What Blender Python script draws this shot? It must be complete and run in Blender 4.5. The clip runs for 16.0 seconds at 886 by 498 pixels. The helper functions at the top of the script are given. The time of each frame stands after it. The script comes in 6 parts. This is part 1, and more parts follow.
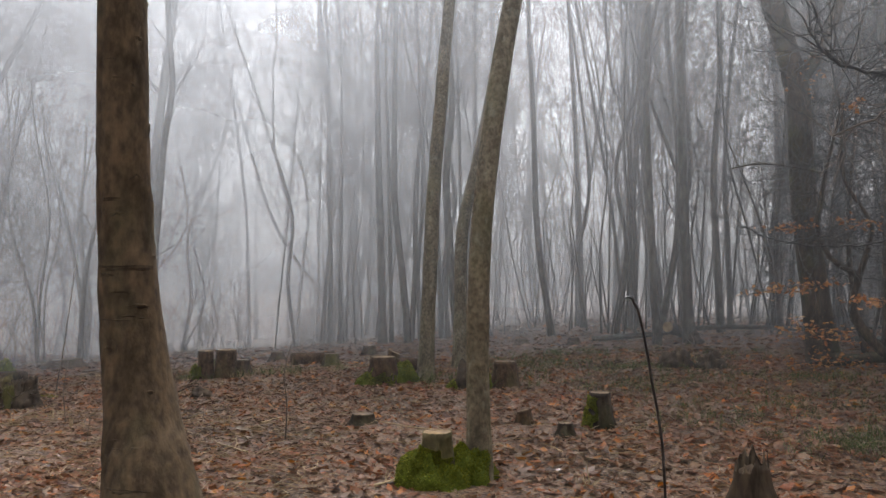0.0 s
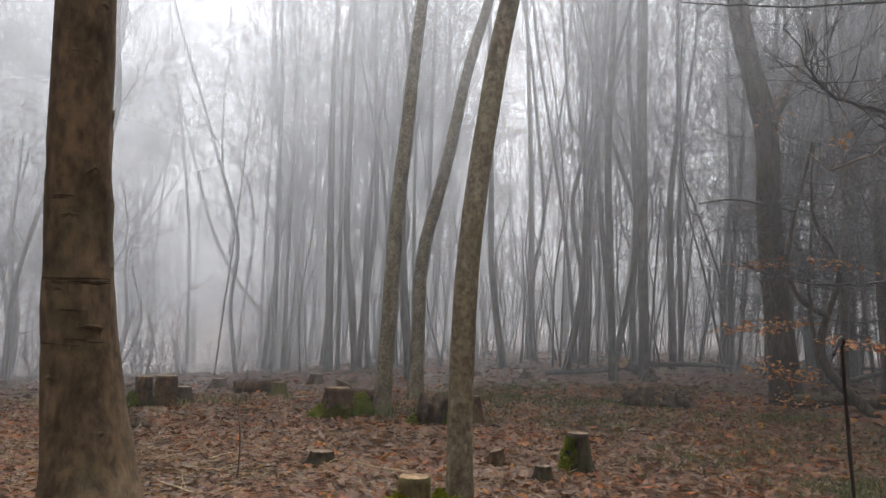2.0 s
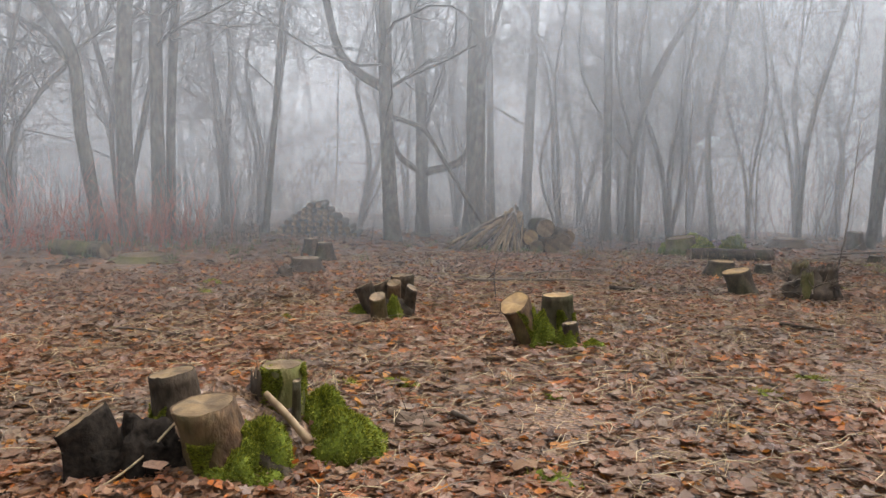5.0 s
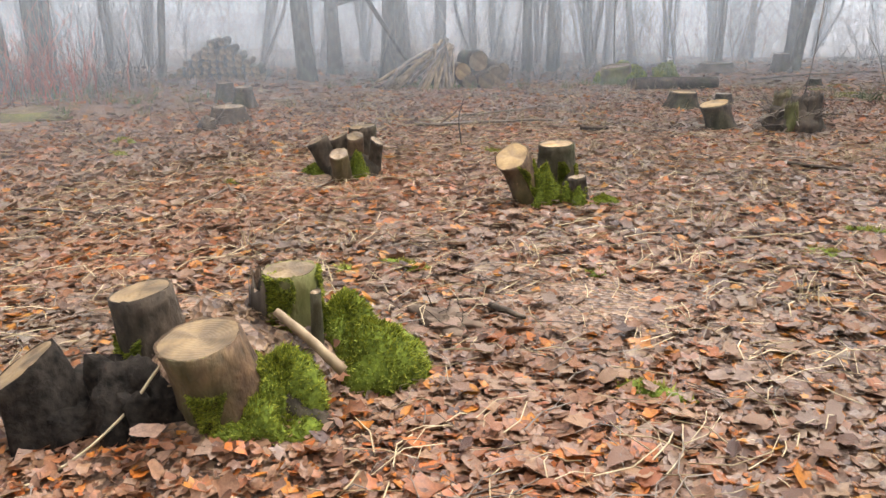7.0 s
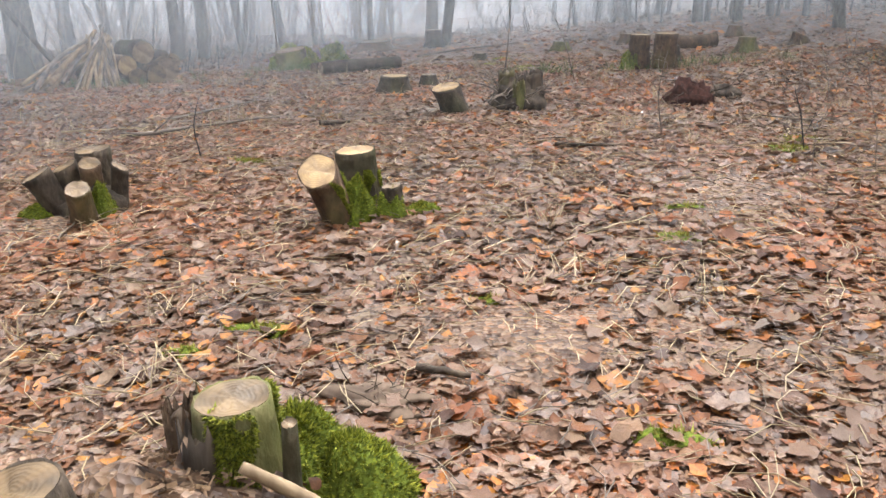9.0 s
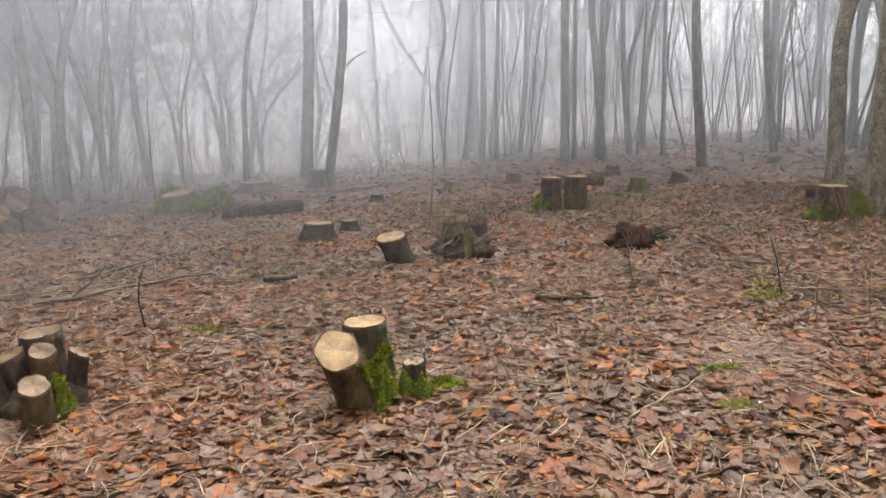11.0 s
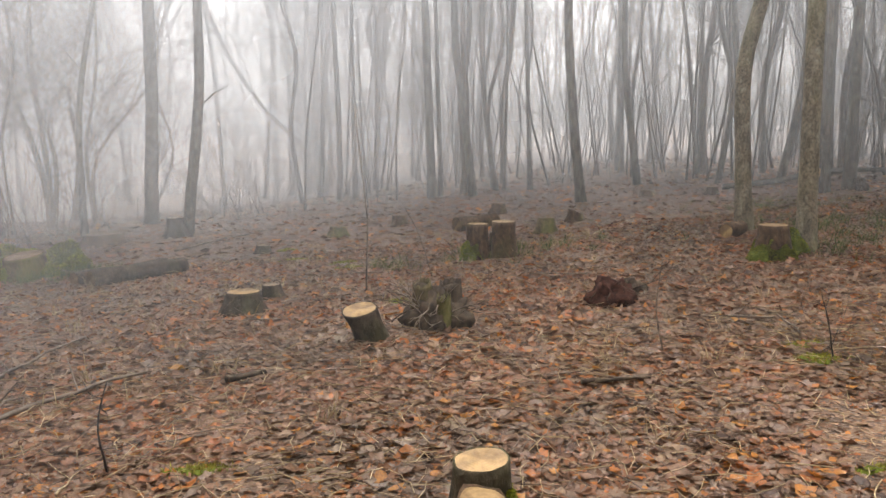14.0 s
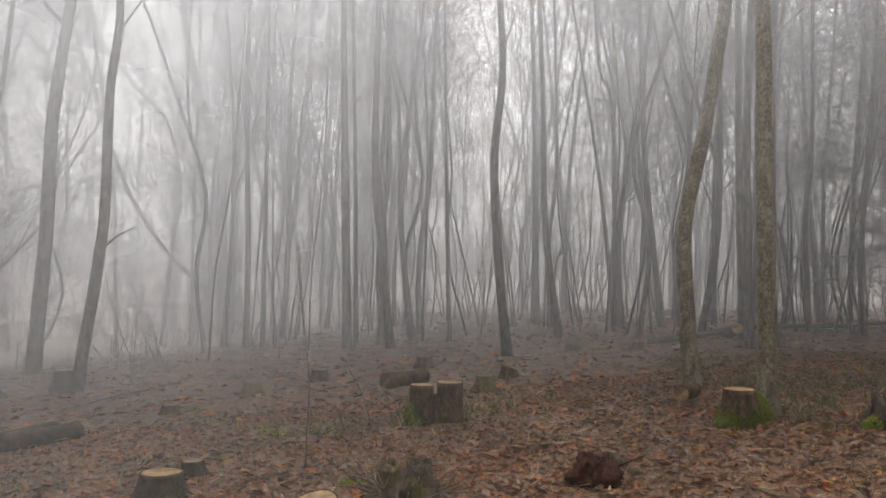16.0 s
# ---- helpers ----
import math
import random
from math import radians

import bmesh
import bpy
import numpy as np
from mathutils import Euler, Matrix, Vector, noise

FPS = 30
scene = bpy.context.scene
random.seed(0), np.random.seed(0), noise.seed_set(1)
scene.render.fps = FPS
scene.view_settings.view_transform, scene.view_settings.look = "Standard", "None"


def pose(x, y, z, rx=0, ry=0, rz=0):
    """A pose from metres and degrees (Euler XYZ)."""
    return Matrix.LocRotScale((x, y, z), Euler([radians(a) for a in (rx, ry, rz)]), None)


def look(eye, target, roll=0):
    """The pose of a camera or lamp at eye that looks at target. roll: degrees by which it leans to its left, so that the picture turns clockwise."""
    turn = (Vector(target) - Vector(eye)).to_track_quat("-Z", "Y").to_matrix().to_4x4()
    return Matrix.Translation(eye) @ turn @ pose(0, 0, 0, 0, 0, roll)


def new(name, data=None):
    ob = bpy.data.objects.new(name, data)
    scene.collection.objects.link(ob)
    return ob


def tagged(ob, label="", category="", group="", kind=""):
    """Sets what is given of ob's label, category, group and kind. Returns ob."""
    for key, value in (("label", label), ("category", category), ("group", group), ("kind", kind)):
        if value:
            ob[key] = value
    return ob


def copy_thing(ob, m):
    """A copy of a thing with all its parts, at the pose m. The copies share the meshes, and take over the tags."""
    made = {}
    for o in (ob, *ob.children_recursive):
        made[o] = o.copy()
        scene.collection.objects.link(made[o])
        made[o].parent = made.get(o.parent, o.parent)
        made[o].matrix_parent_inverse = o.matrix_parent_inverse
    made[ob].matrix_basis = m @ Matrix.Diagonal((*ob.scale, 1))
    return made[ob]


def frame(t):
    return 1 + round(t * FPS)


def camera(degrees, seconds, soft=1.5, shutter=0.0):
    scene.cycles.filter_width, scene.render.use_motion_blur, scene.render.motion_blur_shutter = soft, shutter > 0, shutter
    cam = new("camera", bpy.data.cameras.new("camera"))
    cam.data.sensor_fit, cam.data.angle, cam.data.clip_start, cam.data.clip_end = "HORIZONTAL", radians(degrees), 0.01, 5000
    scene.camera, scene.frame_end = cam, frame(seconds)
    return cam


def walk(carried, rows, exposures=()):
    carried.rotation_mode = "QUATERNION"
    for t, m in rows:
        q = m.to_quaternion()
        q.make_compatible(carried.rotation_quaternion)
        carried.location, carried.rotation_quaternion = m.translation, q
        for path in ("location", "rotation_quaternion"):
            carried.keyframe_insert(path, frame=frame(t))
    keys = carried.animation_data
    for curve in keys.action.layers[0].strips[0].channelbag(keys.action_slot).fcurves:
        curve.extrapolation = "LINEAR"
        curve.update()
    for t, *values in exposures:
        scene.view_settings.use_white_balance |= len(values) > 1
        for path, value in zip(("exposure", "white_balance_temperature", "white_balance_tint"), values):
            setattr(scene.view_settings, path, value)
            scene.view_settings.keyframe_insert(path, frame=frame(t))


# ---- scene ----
# ---------------------------------------------------------------- the camera and its walk
cam = camera(57.57, 16.0, 1.5)
PATH = [
    (0.0, (-0.009, 0.009, 1.503), (-0.009, 5.003, 1.747), 0.19),
    (0.5, (-0.020, 0.014, 1.514), (0.364, 4.992, 1.793), 0.20),
    (1.0, (-0.043, 0.063, 1.519), (0.887, 4.965, 1.836), 1.36),
    (1.5, (-0.164, 0.316, 1.492), (0.737, 5.212, 1.952), 1.76),
    (2.0, (-0.311, 0.582, 1.495), (0.042, 5.551, 1.925), 1.92),
    (2.5, (-0.522, 0.739, 1.461), (-0.974, 5.716, 1.619), 1.80),
    (3.0, (-0.867, 0.854, 1.474), (-2.113, 5.696, 1.489), -0.50),
    (3.5, (-1.160, 0.938, 1.456), (-3.419, 5.395, 1.266), -0.00),
    (4.0, (-1.537, 1.165, 1.466), (-4.246, 5.363, 1.276), 0.67),
    (4.5, (-1.875, 1.238, 1.447), (-5.273, 4.891, 1.119), 1.51),
    (4.7, (-2.028, 1.241, 1.439), (-5.507, 4.808, 1.022), 1.33),
    (6.8, (-3.283, 1.555, 1.405), (-6.507, 5.090, -0.046), -0.98),
    (7.0, (-3.426, 1.590, 1.402), (-6.297, 5.382, -0.141), -0.58),
    (7.5, (-3.719, 1.650, 1.360), (-6.075, 5.641, -0.516), 0.09),
    (8.0, (-4.107, 1.740, 1.364), (-6.314, 5.762, -0.624), -1.02),
    (8.5, (-4.411, 1.805, 1.380), (-5.994, 6.116, -0.598), 0.58),
    (9.0, (-4.764, 1.840, 1.451), (-5.662, 6.461, -0.235), -0.84),
    (9.5, (-5.053, 1.927, 1.469), (-5.744, 6.610, -0.143), -1.38),
    (10.0, (-5.364, 2.099, 1.511), (-5.914, 6.869, 0.117), -1.81),
    (10.2, (-5.465, 2.144, 1.518), (-5.918, 6.957, 0.241), -1.39),
    (12.3, (-6.512, 2.663, 1.618), (-5.862, 7.567, 0.892), -0.09),
    (12.5, (-6.629, 2.747, 1.609), (-5.925, 7.642, 0.871), -0.12),
    (13.0, (-6.911, 2.964, 1.661), (-6.089, 7.831, 0.863), -0.85),
    (13.5, (-7.062, 3.264, 1.639), (-6.102, 8.097, 0.796), -1.23),
    (14.0, (-7.167, 3.621, 1.697), (-6.057, 8.440, 0.959), -0.79),
    (14.5, (-7.308, 3.932, 1.695), (-6.067, 8.746, 1.159), 0.00),
    (15.0, (-7.439, 4.202, 1.734), (-5.949, 8.966, 1.453), 0.38),
    (15.5, (-7.487, 4.426, 1.756), (-5.841, 9.146, 1.661), 0.53),
    (16.0, (-7.533, 4.668, 1.780), (-5.790, 9.352, 1.937), 0.46),
]
EXPOSURES = [(0.0, 0.38, 6350, 10), (1.5, 0.50, 6400, 10), (2.5, 0.50, 6350, 10), (4.7, 0.74, 6250, 9), (6.8, 1.48, 6100, 8), (8.0, 1.60, 6000, 8), (9.0, 1.62, 5950, 8),
             (10.2, 1.40, 6100, 9), (12.3, 0.94, 6700, 10), (14.5, 1.12, 6750, 10), (15.5, 0.62, 6750, 10), (16.0, 0.46, 6750, 10)]
walk(cam, [(t, look(e, g, r)) for t, e, g, r in PATH], EXPOSURES)

# ---------------------------------------------------------------- light and sky
SUN_ELEV, SUN_ROT = 58.0, 8.0
world = bpy.data.worlds.new("misty_sky")
scene.world = world
scene.cycles.transparent_max_bounces = 64
world.use_nodes = True
wn = world.node_tree.nodes
wl = world.node_tree.links
sky = wn.new("ShaderNodeTexSky")
sky.sky_type, sky.sun_disc = "NISHITA", False
sky.sun_elevation, sky.sun_rotation = radians(SUN_ELEV), radians(SUN_ROT)
sky.air_density, sky.dust_density, sky.ozone_density = 1.0, 6.0, 1.0
pale = wn.new("ShaderNodeHueSaturation")
pale.inputs["Saturation"].default_value = 0.12
wl.new(sky.outputs[0], pale.inputs["Color"])
wl.new(pale.outputs[0], wn["Background"].inputs[0])
wn["Background"].inputs[1].default_value = 0.26
sun = new("sun", bpy.data.lights.new("sun", "SUN"))
sun.data.energy, sun.data.angle, sun.data.color = 0.5, radians(50), (1.0, 0.93, 0.83)
sun.matrix_world = look((0, 0, 30), (0 - 30 * math.sin(radians(SUN_ROT)) / math.tan(radians(SUN_ELEV)), -30 * math.cos(radians(SUN_ROT)) / math.tan(radians(SUN_ELEV)), 0))

# ---------------------------------------------------------------- materials


def material(name, rough=0.8, spec=0.3):
    m = bpy.data.materials.new(name)
    m.use_nodes = True
    nt = m.node_tree
    b = nt.nodes["Principled BSDF"]
    b.inputs["Roughness"].default_value = rough
    b.inputs["Specular IOR Level"].default_value = spec
    return m, nt.nodes, nt.links, b


def ramp(nodes, stops):
    r = nodes.new("ShaderNodeValToRGB")
    els = r.color_ramp.elements
    while len(els) < len(stops):
        els.new(0.5)
    for el, (p, c) in zip(els, stops):
        el.position, el.color = p, (*c, 1)
    return r


def grain(nodes, links, scale, detail=4.0, stretch=None, rough=0.55):
    tc = nodes.new("ShaderNodeTexCoord")
    n = nodes.new("ShaderNodeTexNoise")
    n.inputs["Scale"].default_value, n.inputs["Detail"].default_value = scale, detail
    n.inputs["Roughness"].default_value = rough
    if stretch:
        mp = nodes.new("ShaderNodeMapping")
        mp.inputs["Scale"].default_value = stretch
        links.new(tc.outputs["Object"], mp.inputs[0])
        links.new(mp.outputs[0], n.inputs["Vector"])
    else:
        links.new(tc.outputs["Object"], n.inputs["Vector"])
    return n


def mixed(nodes, links, fac, a, b, mode="MIX"):
    x = nodes.new("ShaderNodeMix")
    x.data_type, x.blend_type = "RGBA", mode
    for sock, v in ((x.inputs[0], fac), (x.inputs[6], a), (x.inputs[7], b)):
        if isinstance(v, (int, float)):
            sock.default_value = v
        elif isinstance(v, tuple):
            sock.default_value = (*v, 1)
        else:
            links.new(v, sock)
    return x.outputs[2]


def bumped(nodes, links, b, height, strength, dist=0.01):
    bp = nodes.new("ShaderNodeBump")
    bp.inputs["Strength"].default_value, bp.inputs["Distance"].default_value = strength, dist
    links.new(height, bp.inputs["Height"])
    links.new(bp.outputs[0], b.inputs["Normal"])


def bark(name, dark, light, moss=(0.10, 0.11, 0.035), moss_amount=0.5, scale=1.0, lichen=0.0, crease=False, stretch=0.22):
    """Bark with fine upright grain, broad blotches, an algae tint and, where asked, pale lichen flecks."""
    m, n, l, b = material(name, 0.85, 0.2)
    fine = grain(n, l, 30 * scale, 6, (1, 1, stretch))
    wide = grain(n, l, 2.2, 4, (1, 1, 0.5))
    base = ramp(n, [(0.3, dark), (0.7, light)])
    l.new(fine.outputs[0], base.inputs[0])
    mid = grain(n, l, 8, 5, (1, 1, 0.45), 0.65)
    worn = ramp(n, [(0.34, (0.55, 0.53, 0.5)), (0.66, (1.2, 1.18, 1.15))])
    l.new(mid.outputs[0], worn.inputs[0])
    rough_col = mixed(n, l, 1.0, base.outputs[0], worn.outputs[0], "MULTIPLY")
    green = ramp(n, [(0.62 - 0.3 * moss_amount, (0, 0, 0)), (0.85, (1, 1, 1))])
    l.new(wide.outputs[0], green.inputs[0])
    col = mixed(n, l, green.outputs[0], rough_col, moss)
    if lichen:
        v = grain(n, l, 14, 3, (1, 1, 0.6))
        vr = ramp(n, [(0.58, (0, 0, 0)), (0.68, (lichen,) * 3)])
        l.new(v.outputs[0], vr.inputs[0])
        col = mixed(n, l, vr.outputs[0], col, (0.36, 0.34, 0.26))
    hgt = mixed(n, l, 0.5, fine.outputs[0], mid.outputs[0])
    if crease:
        cr = grain(n, l, 5, 3, (0.35, 0.35, 5.0))
        cm = ramp(n, [(0.66, (0, 0, 0)), (0.685, (0.6, 0.6, 0.6)), (0.71, (0, 0, 0))])
        l.new(cr.outputs[0], cm.inputs[0])
        col = mixed(n, l, cm.outputs[0], col, tuple(0.45 * d for d in dark))
        hgt = mixed(n, l, 0.6, fine.outputs[0], cm.outputs[0])
    l.new(col, b.inputs["Base Color"])
    bumped(n, l, b, hgt, 1.0, 0.03)
    return m


def plain_var(name, a, c, scale, rough=0.8, spec=0.3, bump=0.4, stretch=None):
    m, n, l, b = material(name, rough, spec)
    g = grain(n, l, scale, 5, stretch)
    r = ramp(n, [(0.32, a), (0.68, c)])
    l.new(g.outputs[0], r.inputs[0])
    l.new(r.outputs[0], b.inputs["Base Color"])
    bumped(n, l, b, g.outputs[0], bump, 0.01)
    return m


def island(name, stops, rough=0.55, spec=0.4, translucent=0.0, per_object=False):
    """Colour by piece: one shade a leaf or blade, with a fine mottle."""
    m, n, l, b = material(name, rough, spec)
    r = ramp(n, stops)
    if per_object:
        src = n.new("ShaderNodeObjectInfo").outputs["Random"]
    else:
        src = n.new("ShaderNodeNewGeometry").outputs["Random Per Island"]
    l.new(src, r.inputs[0])
    g = grain(n, l, 60, 3)
    gr = ramp(n, [(0.3, (0.66, 0.64, 0.62)), (0.68, (1.12, 1.1, 1.08))])
    l.new(g.outputs[0], gr.inputs[0])
    col = mixed(n, l, 1.0, r.outputs[0], gr.outputs[0], "MULTIPLY")
    l.new(col, b.inputs["Base Color"])
    if translucent:
        t = n.new("ShaderNodeBsdfTranslucent")
        l.new(col, t.inputs[0])
        mx = n.new("ShaderNodeMixShader")
        mx.inputs[0].default_value = translucent
        l.new(b.outputs[0], mx.inputs[1])
        l.new(t.outputs[0], mx.inputs[2])
        l.new(mx.outputs[0], n["Material Output"].inputs[0])
    return m


BEECH = bark("smooth_grey_brown_bark", (0.05, 0.034, 0.021), (0.132, 0.092, 0.053), (0.07, 0.07, 0.034), 0.4, 0.8, 0.0, True, 0.6)
PALE_BARK = bark("pale_lichened_bark", (0.085, 0.07, 0.048), (0.235, 0.195, 0.135), (0.15, 0.14, 0.062), 0.5, 1.0, 0.22, stretch=0.8)
GREY_BARK = bark("grey_woodland_bark", (0.05, 0.045, 0.038), (0.12, 0.108, 0.09), (0.085, 0.085, 0.055), 0.4)
DARK_BARK = bark("dark_wet_bark", (0.03, 0.023, 0.017), (0.10, 0.074, 0.051), (0.07, 0.075, 0.028), 0.35)
TWIG = plain_var("dark_twigs", (0.045, 0.039, 0.034), (0.10, 0.085, 0.072), 6, 0.8, 0.2, 0.0)
BLACK_TWIG = plain_var("wet_black_twig", (0.012, 0.01, 0.009), (0.035, 0.028, 0.024), 40, 0.5, 0.4, 0.3)
SOIL = plain_var("damp_soil", (0.06, 0.04, 0.027), (0.15, 0.10, 0.066), 9, 0.9, 0.2, 0.8)
ROT = plain_var("rotten_dark_wood", (0.022, 0.016, 0.012), (0.095, 0.066, 0.042), 18, 0.9, 0.2, 0.9, (1, 1, 0.2))
RED_ROT = plain_var("dark_red_root_earth", (0.02, 0.009, 0.007), (0.075, 0.03, 0.02), 22, 0.95, 0.1, 1.0)
BARE = plain_var("barkless_branch_wood", (0.13, 0.082, 0.042), (0.30, 0.205, 0.115), 14, 0.7, 0.3, 0.3, (1, 1, 0.2))
STICK = plain_var("weathered_sticks", (0.06, 0.045, 0.035), (0.20, 0.15, 0.11), 7, 0.7, 0.3, 0.2)
STRAW = plain_var("dry_grass_stalks", (0.22, 0.16, 0.08), (0.45, 0.34, 0.2), 5, 0.7, 0.3, 0.0)

LITTER_STOPS = [(0.0, (0.055, 0.024, 0.013)), (0.1, (0.107, 0.048, 0.024)), (0.2, (0.169, 0.088, 0.049)), (0.3, (0.202, 0.123, 0.078)), (0.38, (0.195, 0.076, 0.029)), (0.46, (0.208, 0.089, 0.037)),
                (0.54, (0.202, 0.137, 0.100)), (0.64, (0.150, 0.080, 0.049)), (0.74, (0.254, 0.155, 0.090)), (0.83, (0.215, 0.144, 0.098)), (0.88, (0.215, 0.071, 0.024)), (0.94, (0.325, 0.102, 0.016)), (1.0, (0.390, 0.165, 0.022))]


def leaf_litter(name, per_object=False):
    """Wet fallen leaves: a shade for each leaf, mottled and veined, greyer in some stretches of the floor and rustier in others."""
    m, n, l, b = material(name, 0.48, 0.35)
    r = ramp(n, LITTER_STOPS)
    src = n.new("ShaderNodeObjectInfo").outputs["Random"] if per_object else n.new("ShaderNodeNewGeometry").outputs["Random Per Island"]
    l.new(src, r.inputs[0])
    coarse, fine = grain(n, l, 45, 4, None, 0.65), grain(n, l, 210, 3)
    cr = ramp(n, [(0.3, (0.55, 0.52, 0.5)), (0.5, (0.92, 0.9, 0.88)), (0.7, (1.22, 1.2, 1.18))])
    fr_ = ramp(n, [(0.3, (0.8, 0.79, 0.78)), (0.7, (1.14, 1.13, 1.12))])
    l.new(coarse.outputs[0], cr.inputs[0])
    l.new(fine.outputs[0], fr_.inputs[0])
    col = mixed(n, l, 1.0, r.outputs[0], cr.outputs[0], "MULTIPLY")
    col = mixed(n, l, 1.0, col, fr_.outputs[0], "MULTIPLY")
    geo = n.new("ShaderNodeNewGeometry")
    zone = n.new("ShaderNodeTexNoise")
    zone.inputs["Scale"].default_value, zone.inputs["Detail"].default_value = 0.55, 3.0
    l.new(geo.outputs["Position"], zone.inputs["Vector"])
    zr = ramp(n, [(0.38, (0.80, 0.9, 0.95)), (0.5, (0.98, 0.98, 0.96)), (0.62, (1.1, 0.95, 0.8))])
    l.new(zone.outputs[0], zr.inputs[0])
    col = mixed(n, l, 1.0, col, zr.outputs[0], "MULTIPLY")
    l.new(col, b.inputs["Base Color"])
    wet = n.new("ShaderNodeMapRange")
    wet.inputs["To Min"].default_value, wet.inputs["To Max"].default_value = 0.32, 0.62
    l.new(coarse.outputs[0], wet.inputs["Value"])
    l.new(wet.outputs[0], b.inputs["Roughness"])
    bumped(n, l, b, coarse.outputs[0], 0.5, 0.006)
    t = n.new("ShaderNodeBsdfTranslucent")
    l.new(col, t.inputs[0])
    mx = n.new("ShaderNodeMixShader")
    mx.inputs[0].default_value = 0.3
    l.new(b.outputs[0], mx.inputs[1])
    l.new(t.outputs[0], mx.inputs[2])
    l.new(mx.outputs[0], n["Material Output"].inputs[0])
    return m


LITTER = leaf_litter("wet_leaf_litter")
LITTER_ONE = leaf_litter("wet_fallen_leaf", True)
ORANGE = island("withered_orange_leaves", [(0.0, (0.30, 0.10, 0.03)), (0.5, (0.48, 0.2, 0.06)), (1.0, (0.55, 0.3, 0.12))], 0.6, 0.3, 0.35)
MOSS = island("bright_cushion_moss", [(0.0, (0.055, 0.07, 0.007)), (0.5, (0.155, 0.17, 0.013)), (1.0, (0.33, 0.33, 0.032))], 0.8, 0.2, 0.15)
YELLOW_MOSS = island("yellow_green_feather_moss", [(0.0, (0.13, 0.12, 0.02)), (0.5, (0.24, 0.22, 0.035)), (1.0, (0.36, 0.33, 0.07))], 0.8, 0.2, 0.15)
MOSS_BED = plain_var("dark_moss_bed", (0.05, 0.065, 0.008), (0.125, 0.145, 0.015), 60, 0.9, 0.1, 0.8)
GRASS = island("woodland_grass_blades", [(0.0, (0.035, 0.055, 0.014)), (0.5, (0.075, 0.105, 0.024)), (1.0, (0.15, 0.165, 0.05))], 0.6, 0.3, 0.2)
CHIPS = island("sawdust_chips", [(0.0, (0.07, 0.038, 0.02)), (0.5, (0.15, 0.09, 0.05)), (1.0, (0.24, 0.155, 0.085))], 0.8, 0.2)


def cut_wood(name, a, c, ring):
    """A sawn end: pale wood with growth rings, radial cracks and saw grime."""
    m, n, l, b = material(name, 0.6, 0.35)
    tc = n.new("ShaderNodeTexCoord")
    w = n.new("ShaderNodeTexWave")
    w.wave_type, w.rings_direction = "RINGS", "Z"
    w.inputs["Scale"].default_value, w.inputs["Distortion"].default_value = 22.0, 6.0
    w.inputs["Detail"].default_value = 3.0
    l.new(tc.outputs["Object"], w.inputs["Vector"])
    g = grain(n, l, 9, 5)
    r = ramp(n, [(0.3, a), (0.65, c)])
    l.new(g.outputs[0], r.inputs[0])
    f = n.new("ShaderNodeMath")
    f.operation = "MULTIPLY"
    f.inputs[1].default_value = ring
    l.new(w.outputs["Fac"], f.inputs[0])
    st = grain(n, l, 5, 6, None, 0.7)
    sr_ = ramp(n, [(0.36, (0.5, 0.45, 0.38)), (0.6, (1.08, 1.05, 1.0))])
    l.new(st.outputs[0], sr_.inputs[0])
    col = mixed(n, l, f.outputs[0], r.outputs[0], (0.20, 0.115, 0.045))
    col = mixed(n, l, 1.0, col, sr_.outputs[0], "MULTIPLY")
    l.new(col, b.inputs["Base Color"])
    bumped(n, l, b, w.outputs["Fac"], 0.15, 0.004)
    return m


CUT_FRESH = cut_wood("fresh_orange_sawn_wood", (0.2, 0.115, 0.04), (0.31, 0.20, 0.082), 0.25)
CUT_OLD = cut_wood("weathered_tan_sawn_wood", (0.066, 0.041, 0.018), (0.155, 0.10, 0.045), 0.1)
CUT_GREY = cut_wood("grey_weathered_sawn_wood", (0.11, 0.076, 0.046), (0.22, 0.155, 0.095), 0.35)


# ---------------------------------------------------------------- geometry helpers
RNG = np.random.default_rng(7)


def ground_z(x, y):
    """Height of the woodland floor."""
    u = np.clip(x, -14, 8) + 4
    v = np.clip(y, 2, 19) - 9
    fall = 0.035 * np.clip(y - 21, 0, 30) * np.clip((4 - x) / 10, 0, 1)
    return -0.022 + 0.0196 * u - 0.0009 * v + 0.0036 * u * v - 0.003 * v * v - fall


def gz(x, y):
    return float(ground_z(np.float64(x), np.float64(y)))


